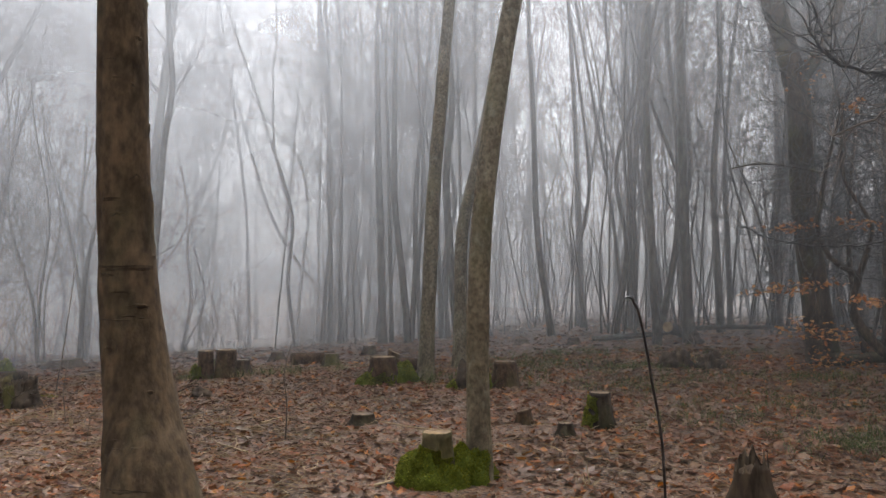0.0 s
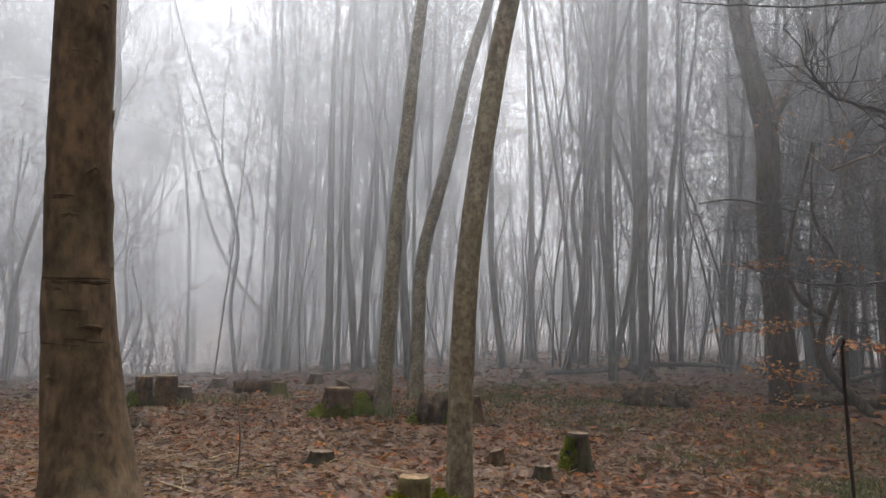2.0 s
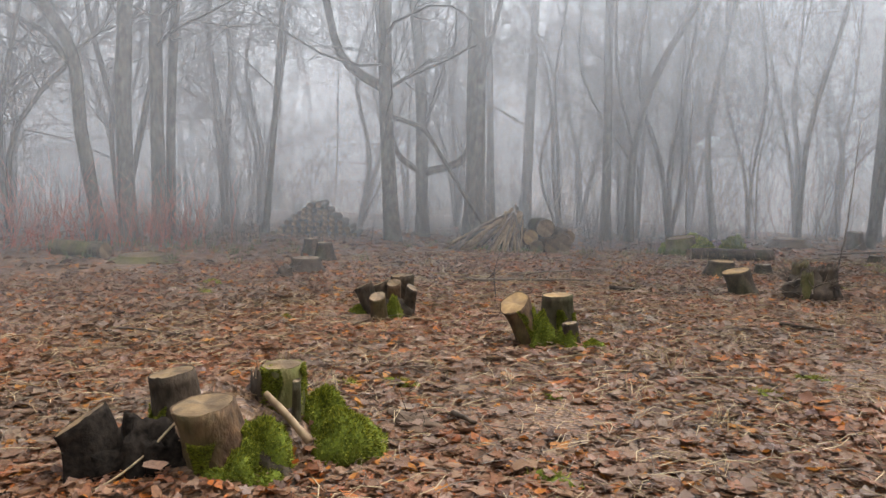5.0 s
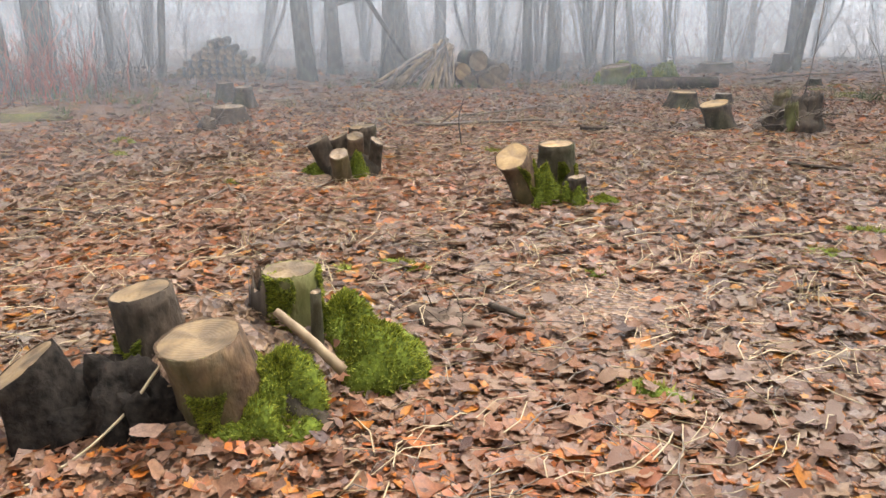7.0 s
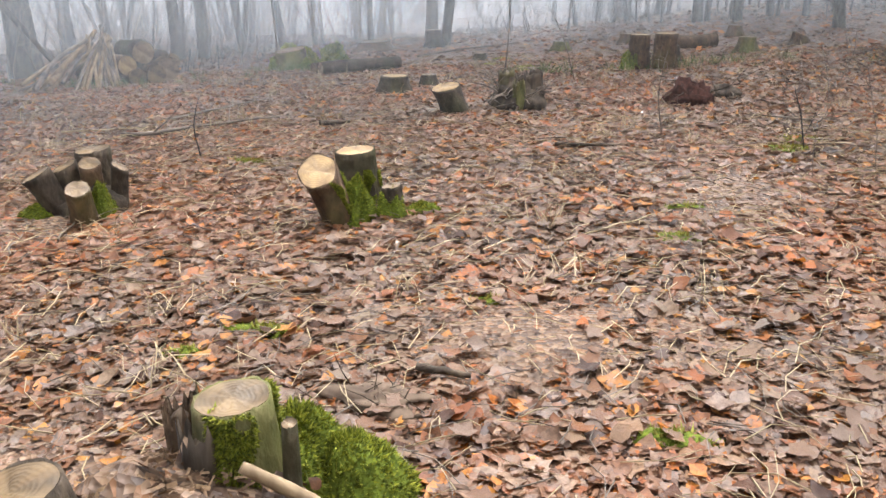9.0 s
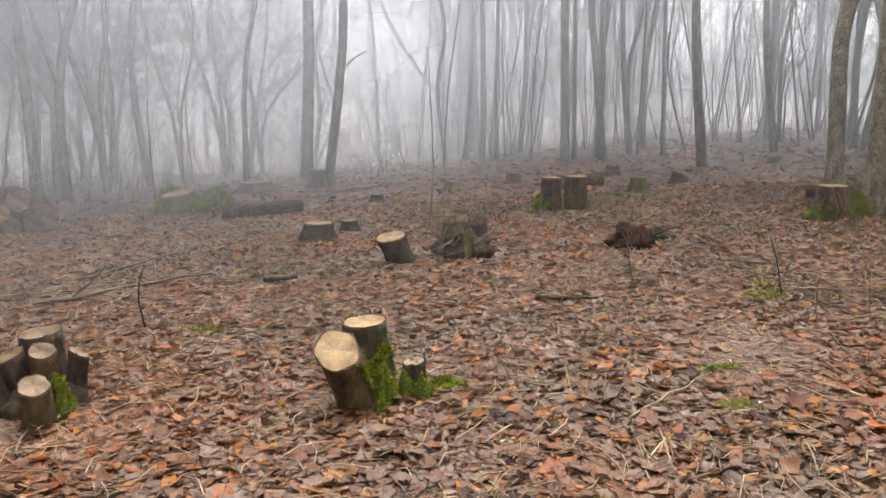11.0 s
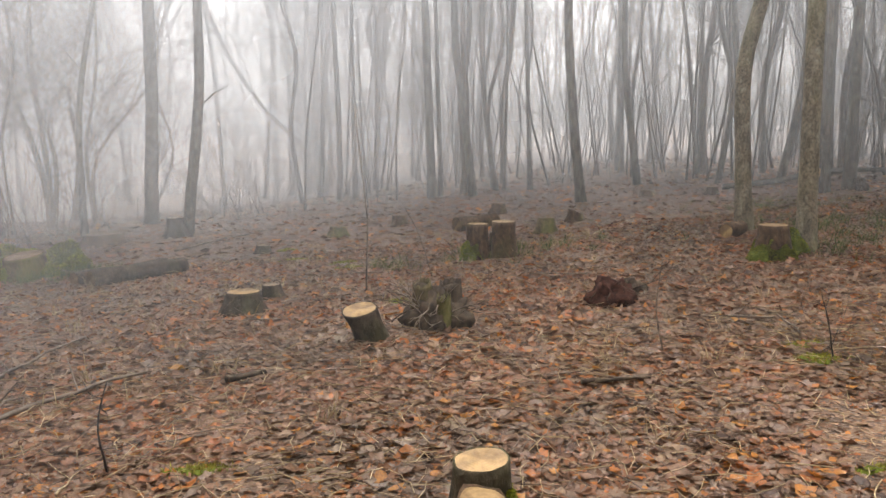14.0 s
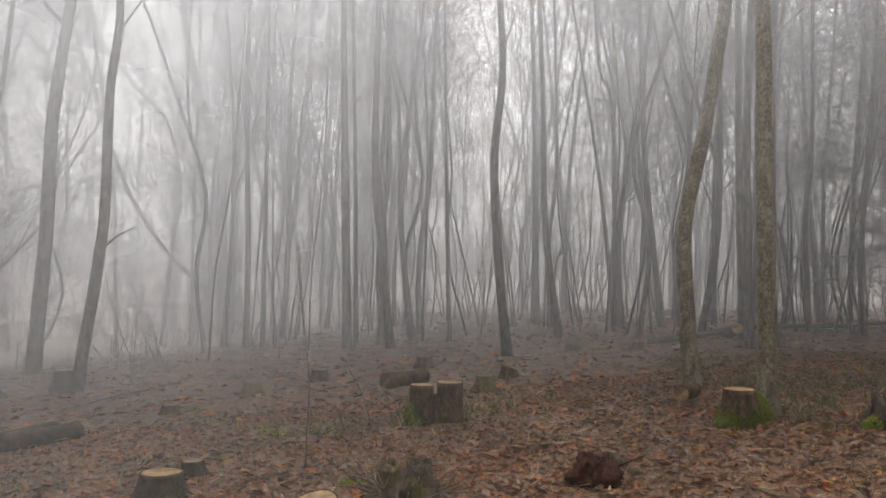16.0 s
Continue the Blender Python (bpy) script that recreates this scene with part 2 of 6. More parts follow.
class Build:
    """Collects tubes and sheets for one mesh."""

    def __init__(self):
        self.v, self.f, self.count = [], [], 0

    def add(self, verts, faces):
        self.v.append(np.asarray(verts, float))
        c = self.count
        self.f.extend([tuple(i + c for i in q) for q in faces])
        self.count += len(verts)

    def tube(self, pts, radii, sides=6, cap=False, wob=0.0, rng=RNG):
        pts = np.asarray(pts, float)
        n = len(pts)
        radii = np.broadcast_to(np.asarray(radii, float), (n,))
        tan = np.gradient(pts, axis=0)
        tan /= np.linalg.norm(tan, axis=1)[:, None] + 1e-9
        ref = np.array([1.0, 0, 0]) if abs(tan[0][0]) < 0.8 else np.array([0, 1.0, 0])
        a = np.arange(sides) * 2 * np.pi / sides
        rings = []
        for i in range(n):
            s = np.cross(tan[i], ref)
            s /= np.linalg.norm(s) + 1e-9
            ref = np.cross(s, tan[i])
            rr = radii[i] * (1 + wob * rng.standard_normal(sides)) if wob else radii[i]
            rings.append(pts[i] + (np.cos(a) * rr)[:, None] * ref + (np.sin(a) * rr)[:, None] * s)
        faces = [(i * sides + j, i * sides + (j + 1) % sides, (i + 1) * sides + (j + 1) % sides, (i + 1) * sides + j)
                 for i in range(n - 1) for j in range(sides)]
        if cap:
            faces.append(tuple(range((n - 1) * sides, n * sides)))
            faces.append(tuple(reversed(range(sides))))
        self.add(np.concatenate(rings), faces)

    def mesh(self, name, smooth=True):
        me = bpy.data.meshes.new(name)
        me.from_pydata(np.concatenate(self.v).tolist() if self.v else [], [], self.f)
        if smooth:
            me.polygons.foreach_set("use_smooth", [True] * len(me.polygons))
        me.update()
        return me


def part(name, geo, mat, parent=None, label="", smooth=True):
    me = geo.mesh(name, smooth) if isinstance(geo, Build) else geo
    if not me.materials:
        me.materials.append(mat)
    ob = new(name, me)
    if parent is not None:
        ob.parent = parent
    if label:
        tagged(ob, label)
    return ob


def thing(name, x, y, z=None, rz=0.0, label="", category="", group="", kind=""):
    ob = new(name)
    ob.empty_display_size = 0.1
    ob.matrix_world = pose(x, y, gz(x, y) if z is None else z, 0, 0, rz)
    return tagged(ob, label, category, group, kind)


def smooth_line(pts, steps):
    """A Catmull-Rom line through a few points."""
    p = np.asarray(pts, float)
    p = np.vstack([2 * p[0] - p[1], p, 2 * p[-1] - p[-2]])
    out = []
    for i in range(1, len(p) - 2):
        for k in range(steps):
            t = k / steps
            out.append(0.5 * (2 * p[i] + (p[i + 1] - p[i - 1]) * t + (2 * p[i - 1] - 5 * p[i] + 4 * p[i + 1] - p[i + 2]) * t * t
                              + (3 * p[i] - p[i - 1] - 3 * p[i + 1] + p[i + 2]) * t ** 3))
    out.append(p[-2])
    return np.array(out)


def unit(v):
    return v / (np.linalg.norm(v) + 1e-9)


def twiggy(geo, start, way, length, radius, depth, rng, rise=0.25, spread=0.8, kids=4, thin=0.004):
    """A branch that wanders upwards and splits into finer ones."""
    n = (2, 4, 5, 5)[depth]
    pts, d = [np.array(start, float)], unit(np.asarray(way, float))
    for i in range(n):
        d = unit(d + rng.standard_normal(3) * 0.24 + np.array([0, 0, rise * 0.3]))
        pts.append(pts[-1] + d * length / n)
    rad = np.linspace(radius, max(radius * 0.3, thin), n + 1)
    geo.tube(pts, rad, 5 if radius > 0.03 else (4 if radius > 0.015 else 3))
    if depth:
        for k in range(kids):
            i = rng.integers(1, n + 1)
            side = unit(np.cross(d, rng.standard_normal(3)))
            w = unit(unit(pts[i] - pts[i - 1]) + side * spread * rng.uniform(0.6, 1.2))
            twiggy(geo, pts[i], w, length * rng.uniform(0.4, 0.7), max(rad[i] * rng.uniform(0.5, 0.75), thin), depth - 1, rng, rise, spread, kids, thin)


def trunk_line(bends, height, rng):
    """The trunk's centre line from its bends (height, east, north), carried on upwards."""
    pts = [np.array([0, 0, -0.12])] + [np.array([b[1], b[2], b[0]]) for b in bends]
    d = unit(pts[-1] - pts[-2])
    d[2] = abs(d[2])
    while pts[-1][2] < height:
        d = unit(d + np.array([*(rng.standard_normal(2) * 0.07), 0.12]))
        pts.append(pts[-1] + d * 2.2)
    return smooth_line(pts, 4)


def tree(x, y, r, bends, height=15.0, mat=GREY_BARK, label="", group="", sides=10, limbs=10, first=0.35, flare=1.5, seed=1, twig_depth=2, thin=0.004, forks=(), name="bare_tree", kids=4, limb_len=3.0, flare_len=None, level=False, snag_at=None):
    """A leafless tree: one tapered trunk with root flare, optional forks as limbs, and a crown of bare branches."""
    rng = np.random.default_rng(seed)
    t = thing(name, x, y, None, 0, label, "tree", group)
    line = trunk_line(bends, height, rng)
    z = line[:, 2]
    rad = r * np.clip(1 - 0.75 * (np.clip(z, 0, 99) / (height + 2)) ** 1.2, 0.12, 1) + r * (flare - 1) * np.exp(-np.clip(z, 0, 99) / (flare_len or r * 1.8 + 0.05))
    g = Build()
    g.tube(line, rad, sides, False, 0.025, rng)
    part("trunk", g, mat, t)
    for fz, fpts, fr in forks:
        i = int(np.argmin(abs(z - fz)))
        pts = [line[i]] + [np.array(p, float) for p in fpts]
        f = Build()
        fl = smooth_line(pts, 4)
        d = unit(fl[-1] - fl[-2])
        while fl[-1][2] < height - 1 and len(fl) < 60:
            d = unit(d + np.array([*(rng.standard_normal(2) * 0.08), 0.1]))
            fl = np.vstack([fl, fl[-1] + d * 1.2])
        f.tube(fl, np.linspace(fr, fr * 0.25, len(fl)), max(6, sides - 2), False, 0.02, rng)
        part("limb", f, mat, t)
    if snag_at:
        i = int(np.argmin(abs(z - snag_at[0])))
        f = Build()
        f.tube(smooth_line([line[i]] + [np.array(p, float) for p in snag_at[1]], 3), np.linspace(snag_at[2], snag_at[2] * 0.5, 7), 6, True, 0.05, rng)
        part("dead_branch", f, mat, t)
    c = Build()
    for k in range(limbs):
        i = rng.integers(int(len(line) * first), len(line) - 1)
        a = rng.uniform(0, 2 * np.pi)
        w = np.array([np.cos(a), np.sin(a), rng.uniform(0.05, 0.9) if level else rng.uniform(0.6, 2.0)])
        twiggy(c, line[i], w, limb_len * rng.uniform(0.6, 1.3), max(rad[i] * rng.uniform(0.16, 0.34), thin * 1.5), twig_depth, rng, 0.3, 0.8, kids, thin)
    if limbs:
        part("crown", c, TWIG, t)
    return t


def leaf_shape(curl, fold, lobes=0, n=4, wide=0.36):
    """A fallen leaf, 1 long: a folded, curled blade, its rim gently lobed."""
    xs = np.linspace(0, 1, n + 1)
    wid = wide * np.sin(np.pi * np.clip(xs, 0.04, 0.97) ** 0.8)
    if lobes:
        wid = wid * (1 + 0.3 * np.cos(np.arange(n + 1) * np.pi))
    v, f = [], []
    for x, w in zip(xs, wid):
        zc = curl * (x - 0.5) ** 2
        v += [(x - 0.5, -w, zc + fold * w), (x - 0.5, 0, zc), (x - 0.5, w, zc + fold * w * 0.6)]
    for i in range(n):
        a = 3 * i
        f += [(a, a + 3, a + 4, a + 1), (a + 1, a + 4, a + 5, a + 2)]
    return np.array(v), f


def torn(shape, rng, amount):
    """The same leaf with an uneven, nibbled rim and a slight twist."""
    v = shape[0].copy()
    v[:, 1] *= 1 + rng.normal(0, amount, len(v))
    v[:, 0] += rng.normal(0, 0.03, len(v))
    v[:, 2] += rng.normal(0, 0.025, len(v)) + 0.25 * rng.normal(0, 1) * v[:, 0] * v[:, 1]
    return v, shape[1]


def palm_leaf(rng, curl):
    """A broad leaf with five pointed lobes, as of a sycamore."""
    tip = np.radians([-125, -62, 0, 62, 125]) + rng.normal(0, 0.12, 5)
    notch = np.radians([-178, -94, -31, 31, 94, 178]) + rng.normal(0, 0.08, 6)
    v = [(-0.08, 0, 0)]
    for a_ in notch:
        w = rng.uniform(0.29, 0.36)
        v.append((w * math.cos(a_) - 0.08, w * math.sin(a_), curl * w * w))
    for a_ in tip:
        w = rng.uniform(0.42, 0.58)
        v.append((w * math.cos(a_) - 0.08, w * math.sin(a_), curl * w * w + rng.normal(0, 0.04)))
    return np.array(v), [(0, 1 + k, 7 + k, 2 + k) for k in range(5)]


shape_rng = np.random.default_rng(3)
LEAVES = [torn(leaf_shape(c_, f_, l_, n_, w_), shape_rng, 0.16) for c_, f_, l_, n_, w_ in ((0.3, 0.2, 0, 4, 0.36), (-0.3, 0.12, 0, 4, 0.36), (0.1, 0.3, 1, 6, 0.36), (0.5, -0.2, 0, 4, 0.34), (-0.15, 0.05, 1, 6, 0.38), (0.6, 0.4, 1, 6, 0.3),
                                                                                          (0.2, 0.1, 0, 4, 0.28), (-0.4, -0.2, 0, 4, 0.24), (0.7, 0.4, 1, 4, 0.4), (-0.5, 0.3, 0, 4, 0.38), (0.4, 0.9, 0, 4, 0.22), (-0.6, 0.8, 1, 6, 0.24))]
LEAVES += [palm_leaf(shape_rng, c_) for c_ in (0.2, -0.25, 0.5, 0.1, -0.1, 0.7)]
LEAVES_MID = [torn(leaf_shape(c_, f_, 0, 2, w_), shape_rng, 0.2) for c_, f_, w_ in ((0.4, 0.3, 0.36), (-0.4, 0.2, 0.36), (0.3, 0.6, 0.3), (0.9, -0.2, 0.3), (-0.6, 0.5, 0.28), (0.6, 0.1, 0.4))]
LEAVES_FAR = [leaf_shape(0.0, 0.3, 0, 1, 0.4), leaf_shape(0.0, -0.2, 0, 1, 0.5)]
for shape in LEAVES_FAR:
    shape[0][[0, 2, 3, 5], 1] = (-0.22, 0.22, -0.3, 0.3)


def scatter(name, shapes, pos, size, tilt, mat, rng, label="", category="", parent=None, kind="stuff", yaw=None):
    """Many small pieces joined into one mesh: copies of a few shapes, each turned, tilted and sized."""
    n = len(pos)
    which = rng.integers(0, len(shapes), n)
    allv, allf, off = [], [], 0
    for s, (sv, sf) in enumerate(shapes):
        idx = np.where(which == s)[0]
        if not len(idx):
            continue
        a = rng.uniform(0, 2 * np.pi, len(idx)) if yaw is None else yaw[idx]
        tx, ty = rng.normal(0, tilt, len(idx)), rng.normal(0, tilt, len(idx))
        ca, sa, cx, sx, cy, sy = np.cos(a), np.sin(a), np.cos(tx), np.sin(tx), np.cos(ty), np.sin(ty)
        X = np.broadcast_to(sv[:, 0], (len(idx), len(sv))) * size[idx, None]
        Y = np.broadcast_to(sv[:, 1], (len(idx), len(sv))) * size[idx, None]
        Z = np.broadcast_to(sv[:, 2], (len(idx), len(sv))) * size[idx, None]
        Y, Z = Y * cx[:, None] - Z * sx[:, None], Y * sx[:, None] + Z * cx[:, None]
        X, Z = X * cy[:, None] + Z * sy[:, None], -X * sy[:, None] + Z * cy[:, None]
        X, Y = X * ca[:, None] - Y * sa[:, None], X * sa[:, None] + Y * ca[:, None]
        V = np.stack([X, Y, Z], -1) + pos[idx, None, :]
        allv.append(V.reshape(-1, 3))
        k = len(sf[0])
        F = np.array(sf)[None] + (np.arange(len(idx)) * len(sv))[:, None, None] + off
        allf.append(F.reshape(-1, k))
        off += len(idx) * len(sv)
    verts, faces = np.concatenate(allv), np.concatenate(allf)
    me = bpy.data.meshes.new(name)
    k = faces.shape[1]
    me.vertices.add(len(verts))
    me.vertices.foreach_set("co", verts.ravel())
    me.loops.add(faces.size)
    me.loops.foreach_set("vertex_index", faces.ravel().astype(np.int32))
    me.polygons.add(len(faces))
    me.polygons.foreach_set("loop_start", (np.arange(len(faces)) * k).astype(np.int32))
    me.polygons.foreach_set("use_smooth", [True] * len(faces))
    me.update(calc_edges=True)
    ob = part(name, me, mat, parent)
    return tagged(ob, label, category, "", kind)


# ---------------------------------------------------------------- the ground
def make_ground():
    xs = np.unique(np.concatenate([np.linspace(-400, -40, 8), np.linspace(-40, -14, 14), np.linspace(-14, 8, 150), np.linspace(8, 40, 14), np.linspace(40, 400, 8)]))
    ys = np.unique(np.concatenate([np.linspace(-400, -20, 8), np.linspace(-20, 0, 10), np.linspace(0, 21, 140), np.linspace(21, 60, 24), np.linspace(60, 500, 8)]))
    X, Y = np.meshgrid(xs, ys)
    Z = ground_z(X, Y)
    near = np.exp(-((X + 4) ** 2 + (Y - 9) ** 2) / 300)
    bump = np.array([noise.noise(Vector((a * 0.9, b * 0.9, 0))) * 0.035 + noise.noise(Vector((a * 3.1, b * 3.1, 5))) * 0.012 for a, b in zip(X.ravel(), Y.ravel())]).reshape(X.shape)
    Z = Z + bump * near
    g = Build()
    n = len(xs)
    g.add(np.stack([X.ravel(), Y.ravel(), Z.ravel()], -1), [(j * n + i, j * n + i + 1, (j + 1) * n + i + 1, (j + 1) * n + i) for j in range(len(ys) - 1) for i in range(n - 1)])
    return tagged(part("ground", g, LITTER_GROUND), "damp brown woodland floor under fallen leaves", "ground", "", "structure")


def litter_ground():
    m, n, l, b = material("litter_covered_soil", 0.6, 0.35)
    tc = n.new("ShaderNodeTexCoord")
    v = n.new("ShaderNodeTexVoronoi")
    v.inputs["Scale"].default_value = 34.0
    l.new(tc.outputs["Object"], v.inputs["Vector"])
    sep = n.new("ShaderNodeSeparateColor")
    l.new(v.outputs["Color"], sep.inputs[0])
    r = ramp(n, [(0.0, (0.045, 0.023, 0.013)), (0.3, (0.09, 0.048, 0.027)), (0.6, (0.145, 0.083, 0.046)), (0.85, (0.2, 0.122, 0.072)), (1.0, (0.19, 0.078, 0.027))])
    l.new(sep.outputs[0], r.inputs[0])
    g = grain(n, l, 0.6, 4)
    gr = ramp(n, [(0.35, (0.75, 0.75, 0.72)), (0.65, (1.1, 1.08, 1.05))])
    l.new(g.outputs[0], gr.inputs[0])
    col = mixed(n, l, 1.0, r.outputs[0], gr.outputs[0], "MULTIPLY")
    l.new(col, b.inputs["Base Color"])
    bumped(n, l, b, v.outputs["Distance"], 0.7, 0.03)
    return m


LITTER_GROUND = litter_ground()
GROUND = make_ground()


def litter_field(name, shapes, x0, x1, y0, y1, count, size, label, seed, hole=None, tilt=0.2):
    rng = np.random.default_rng(seed)
    x, y = rng.uniform(x0, x1, count), rng.uniform(y0, y1, count)
    if hole:
        keep = ~((x > hole[0]) & (x < hole[1]) & (y > hole[2]) & (y < hole[3]))
        x, y = x[keep], y[keep]
    z = ground_z(x, y) + 0.004 + rng.uniform(0, 0.016, len(x))
    s = size * np.clip(rng.lognormal(-0.12, 0.5, len(x)), 0.25, 2.1)
    return scatter(name, shapes, np.stack([x, y, z], -1), s, tilt, LITTER, rng, label, "fallen leaves")


NEAR = (-9.2, -1.2, 2.2, 9.5)
litter_field("leaf_litter", LEAVES, *NEAR, 64000, 0.061, "wet brown and orange fallen leaves carpeting the clearing", 11, None, 0.17)
litter_field("leaf_crumbs", LEAVES_FAR, *NEAR, 80000, 0.034, "broken bits of fallen leaves", 14, None, 0.25)
MID = (-13.0, 6.0, 1.0, 17.0)
litter_field("leaf_litter", LEAVES_MID, *MID, 135000, 0.066, "damp brown fallen leaves spread over the clearing", 12, NEAR, 0.24)
litter_field("leaf_litter", LEAVES_FAR, -22, 16, 0.0, 34.0, 75000, 0.11, "brown fallen leaves under the misty trees", 13, MID, 0.25)

# ---------------------------------------------------------------- fog


def fog_material(cover, radius):
    """Thin fog: lets most light through and scatters the rest both ways; thinner with height, in drifts and towards the wooded side."""
    m, n, l, b = material("pale_fog", 1.0, 0.0)
    d = n.new("ShaderNodeBsdfDiffuse")
    t = n.new("ShaderNodeBsdfTranslucent")
    d.inputs[0].default_value = t.inputs[0].default_value = (0.87, 0.895, 0.93, 1)
    half = n.new("ShaderNodeMixShader")
    l.new(d.outputs[0], half.inputs[1])
    l.new(t.outputs[0], half.inputs[2])
    clear = n.new("ShaderNodeBsdfTransparent")
    g = grain(n, l, 0.07, 3, (1, 1, 2.0))
    dens = n.new("ShaderNodeMapRange")
    dens.inputs["From Min"].default_value, dens.inputs["From Max"].default_value = 0.3, 0.7
    dens.inputs["To Min"].default_value, dens.inputs["To Max"].default_value = cover * 0.85, cover * 1.15
    l.new(g.outputs[0], dens.inputs["Value"])
    tc = n.new("ShaderNodeTexCoord")
    sep = n.new("ShaderNodeSeparateXYZ")
    l.new(tc.outputs["Object"], sep.inputs[0])
    lift = n.new("ShaderNodeMapRange")
    lift.inputs["From Min"].default_value, lift.inputs["From Max"].default_value = 2.0, 4.0 + 0.35 * radius
    lift.inputs["To Min"].default_value, lift.inputs["To Max"].default_value = 1.0, 0.8
    l.new(sep.outputs["Z"], lift.inputs["Value"])
    mul = n.new("ShaderNodeMath")
    mul.operation = "MULTIPLY"
    l.new(dens.outputs[0], mul.inputs[0])
    l.new(lift.outputs[0], mul.inputs[1])
    side = n.new("ShaderNodeMapRange")
    side.inputs["From Min"].default_value, side.inputs["From Max"].default_value = (-radius - 3.5, -5.0) if radius < 16 else (-0.5 * radius, 0.7 * radius)
    side.inputs["To Min"].default_value, side.inputs["To Max"].default_value = (1.05, 0.2) if radius < 16 else (1.3, 0.68)
    l.new(sep.outputs["X"], side.inputs["Value"])
    drift = n.new("ShaderNodeMath")
    drift.operation = "MULTIPLY"
    l.new(mul.outputs[0], drift.inputs[0])
    l.new(side.outputs[0], drift.inputs[1])
    foot = n.new("ShaderNodeMapRange")
    foot.interpolation_type = "SMOOTHSTEP"
    foot.inputs["From Min"].default_value, foot.inputs["From Max"].default_value = -0.3, 0.9
    foot.inputs["To Min"].default_value, foot.inputs["To Max"].default_value = 0.8 if radius < 16 else 0.9, 1.0
    l.new(sep.outputs["Z"], foot.inputs["Value"])
    thin = n.new("ShaderNodeMath")
    thin.operation = "MULTIPLY"
    l.new(drift.outputs[0], thin.inputs[0])
    l.new(foot.outputs[0], thin.inputs[1])
    mx = n.new("ShaderNodeMixShader")
    l.new(thin.outputs[0], mx.inputs[0])
    l.new(clear.outputs[0], mx.inputs[1])
    l.new(half.outputs[0], mx.inputs[2])
    l.new(mx.outputs[0], n["Material Output"].inputs[0])
    n.remove(b)
    return m


FOG_C = (-3.5, 3.0)


def fog_bank(radius, cover, seed):
    """A drift of fog round the clearing, arching inwards with height and open overhead."""
    seg = 96
    a = np.linspace(0, 2 * np.pi, seg, endpoint=False)
    profile = [(1.0, -3.0), (1.0, -1.0)] + [(math.cos(q), 0.40 * radius * math.sin(q)) for q in np.radians(np.linspace(0, 64, 10))]
    v, f = [], []
    for k, (w, z) in enumerate(profile):
        rad = w * radius * (1 + 0.05 * np.sin(3 * a + seed) + 0.035 * np.sin(7 * a + 2 * seed) + 0.012 * np.sin(17 * a + 0.5 * k))
        v.append(np.stack([FOG_C[0] + rad * np.cos(a), FOG_C[1] + rad * np.sin(a), z + 0 * a], -1))
    for k in range(len(profile) - 1):
        f += [(k * seg + j, k * seg + (j + 1) % seg, (k + 1) * seg + (j + 1) % seg, (k + 1) * seg + j) for j in range(seg)]
    g = Build()
    g.add(np.concatenate(v), f)
    return tagged(part("fog", g, fog_material(cover, radius)), "thin pale grey fog hanging between the trees", "fog", "", "stuff")


for k, (rr, cc) in enumerate(((6.5, 0.04), (7.8, 0.045), (9.2, 0.05), (10.8, 0.055), (12.6, 0.06), (14.6, 0.065), (16.9, 0.075), (19.5, 0.10), (22.5, 0.13), (26.0, 0.16), (30.0, 0.20), (35.0, 0.24), (41.0, 0.26), (49.0, 0.28))):
    fog_bank(rr, cc, k + 1)

# ---------------------------------------------------------------- standing trees round the clearing
beech = tree(-1.22, 3.62, 0.122, ((0.7, -0.12, 0.11), (0.9, -0.175, 0.18), (1.3, -0.253, 0.24), (1.7, -0.295, 0.243), (2.1, -0.32, 0.24), (2.6, -0.33, 0.22), (4.6, -0.36, 0.2)), 16, BEECH, "thick smooth brown-grey trunk with horizontal bark creases", "", 40, 6, 0.6, 3.6, 21, flare_len=0.55)
tree(0.29, 6.42, 0.092, ((1.0, -0.02, 0.04), (2.0, 0.01, 0.04), (3.0, 0.13, 0.15), (4.0, 0.30, 0.35), (6.0, 0.75, 0.6)), 14, PALE_BARK, "slender leaning tree with pale cracked and lichened bark", "", 24, 6, 0.5, 1.3, 22)
tree(-0.28, 12.62, 0.12, ((1.5, 0.06, 0.1), (3.0, 0.12, 0.18), (4.5, 0.23, 0.31), (6.0, 0.35, 0.47)), 15, PALE_BARK, "straight pale-barked tree with a mossy foot beside a stump", "", 20, 6, 0.5, 1.35, 23)
tree(0.30, 14.85, 0.125, ((1.2, 0.02, 0.15), (2.5, 0.05, 0.25), (3.5, 0.26, 0.2), (4.5, 0.48, 0.17), (6.0, 0.76, 0.15)), 15, PALE_BARK, "pale-barked tree that kinks and leans over", "", 20, 6, 0.5, 1.35, 24)
tree(-10.19, 28.3, 0.19, ((2.3, 0.21, -0.57), (3.8, 0.34, -0.87), (5.3, 0.40, -1.07), (6.8, 0.50, -1.37), (9.5, 0.85, -1.6)), 18, GREY_BARK, "slim grey tree curving gently in the fog", "", 12, 8, 0.5, 1.3, 25, forks=((8.6, ((0.0, -1.3, 9.8), (-0.4, -1.2, 11.5)), 0.07),))
tree(-8.80, 23.2, 0.125, ((2.1, 0.32, -0.1), (3.6, 0.48, 0.05), (5.1, 0.50, 0.3), (6.6, 0.54, 0.5), (8.2, 0.7, 0.6)), 16, GREY_BARK, "slim grey tree leaning away from its sawn twin stem", "", 12, 8, 0.5, 1.3, 26, snag_at=(3.0, ((0.75, 0.05, 3.22), (1.1, 0.05, 3.42)), 0.03))
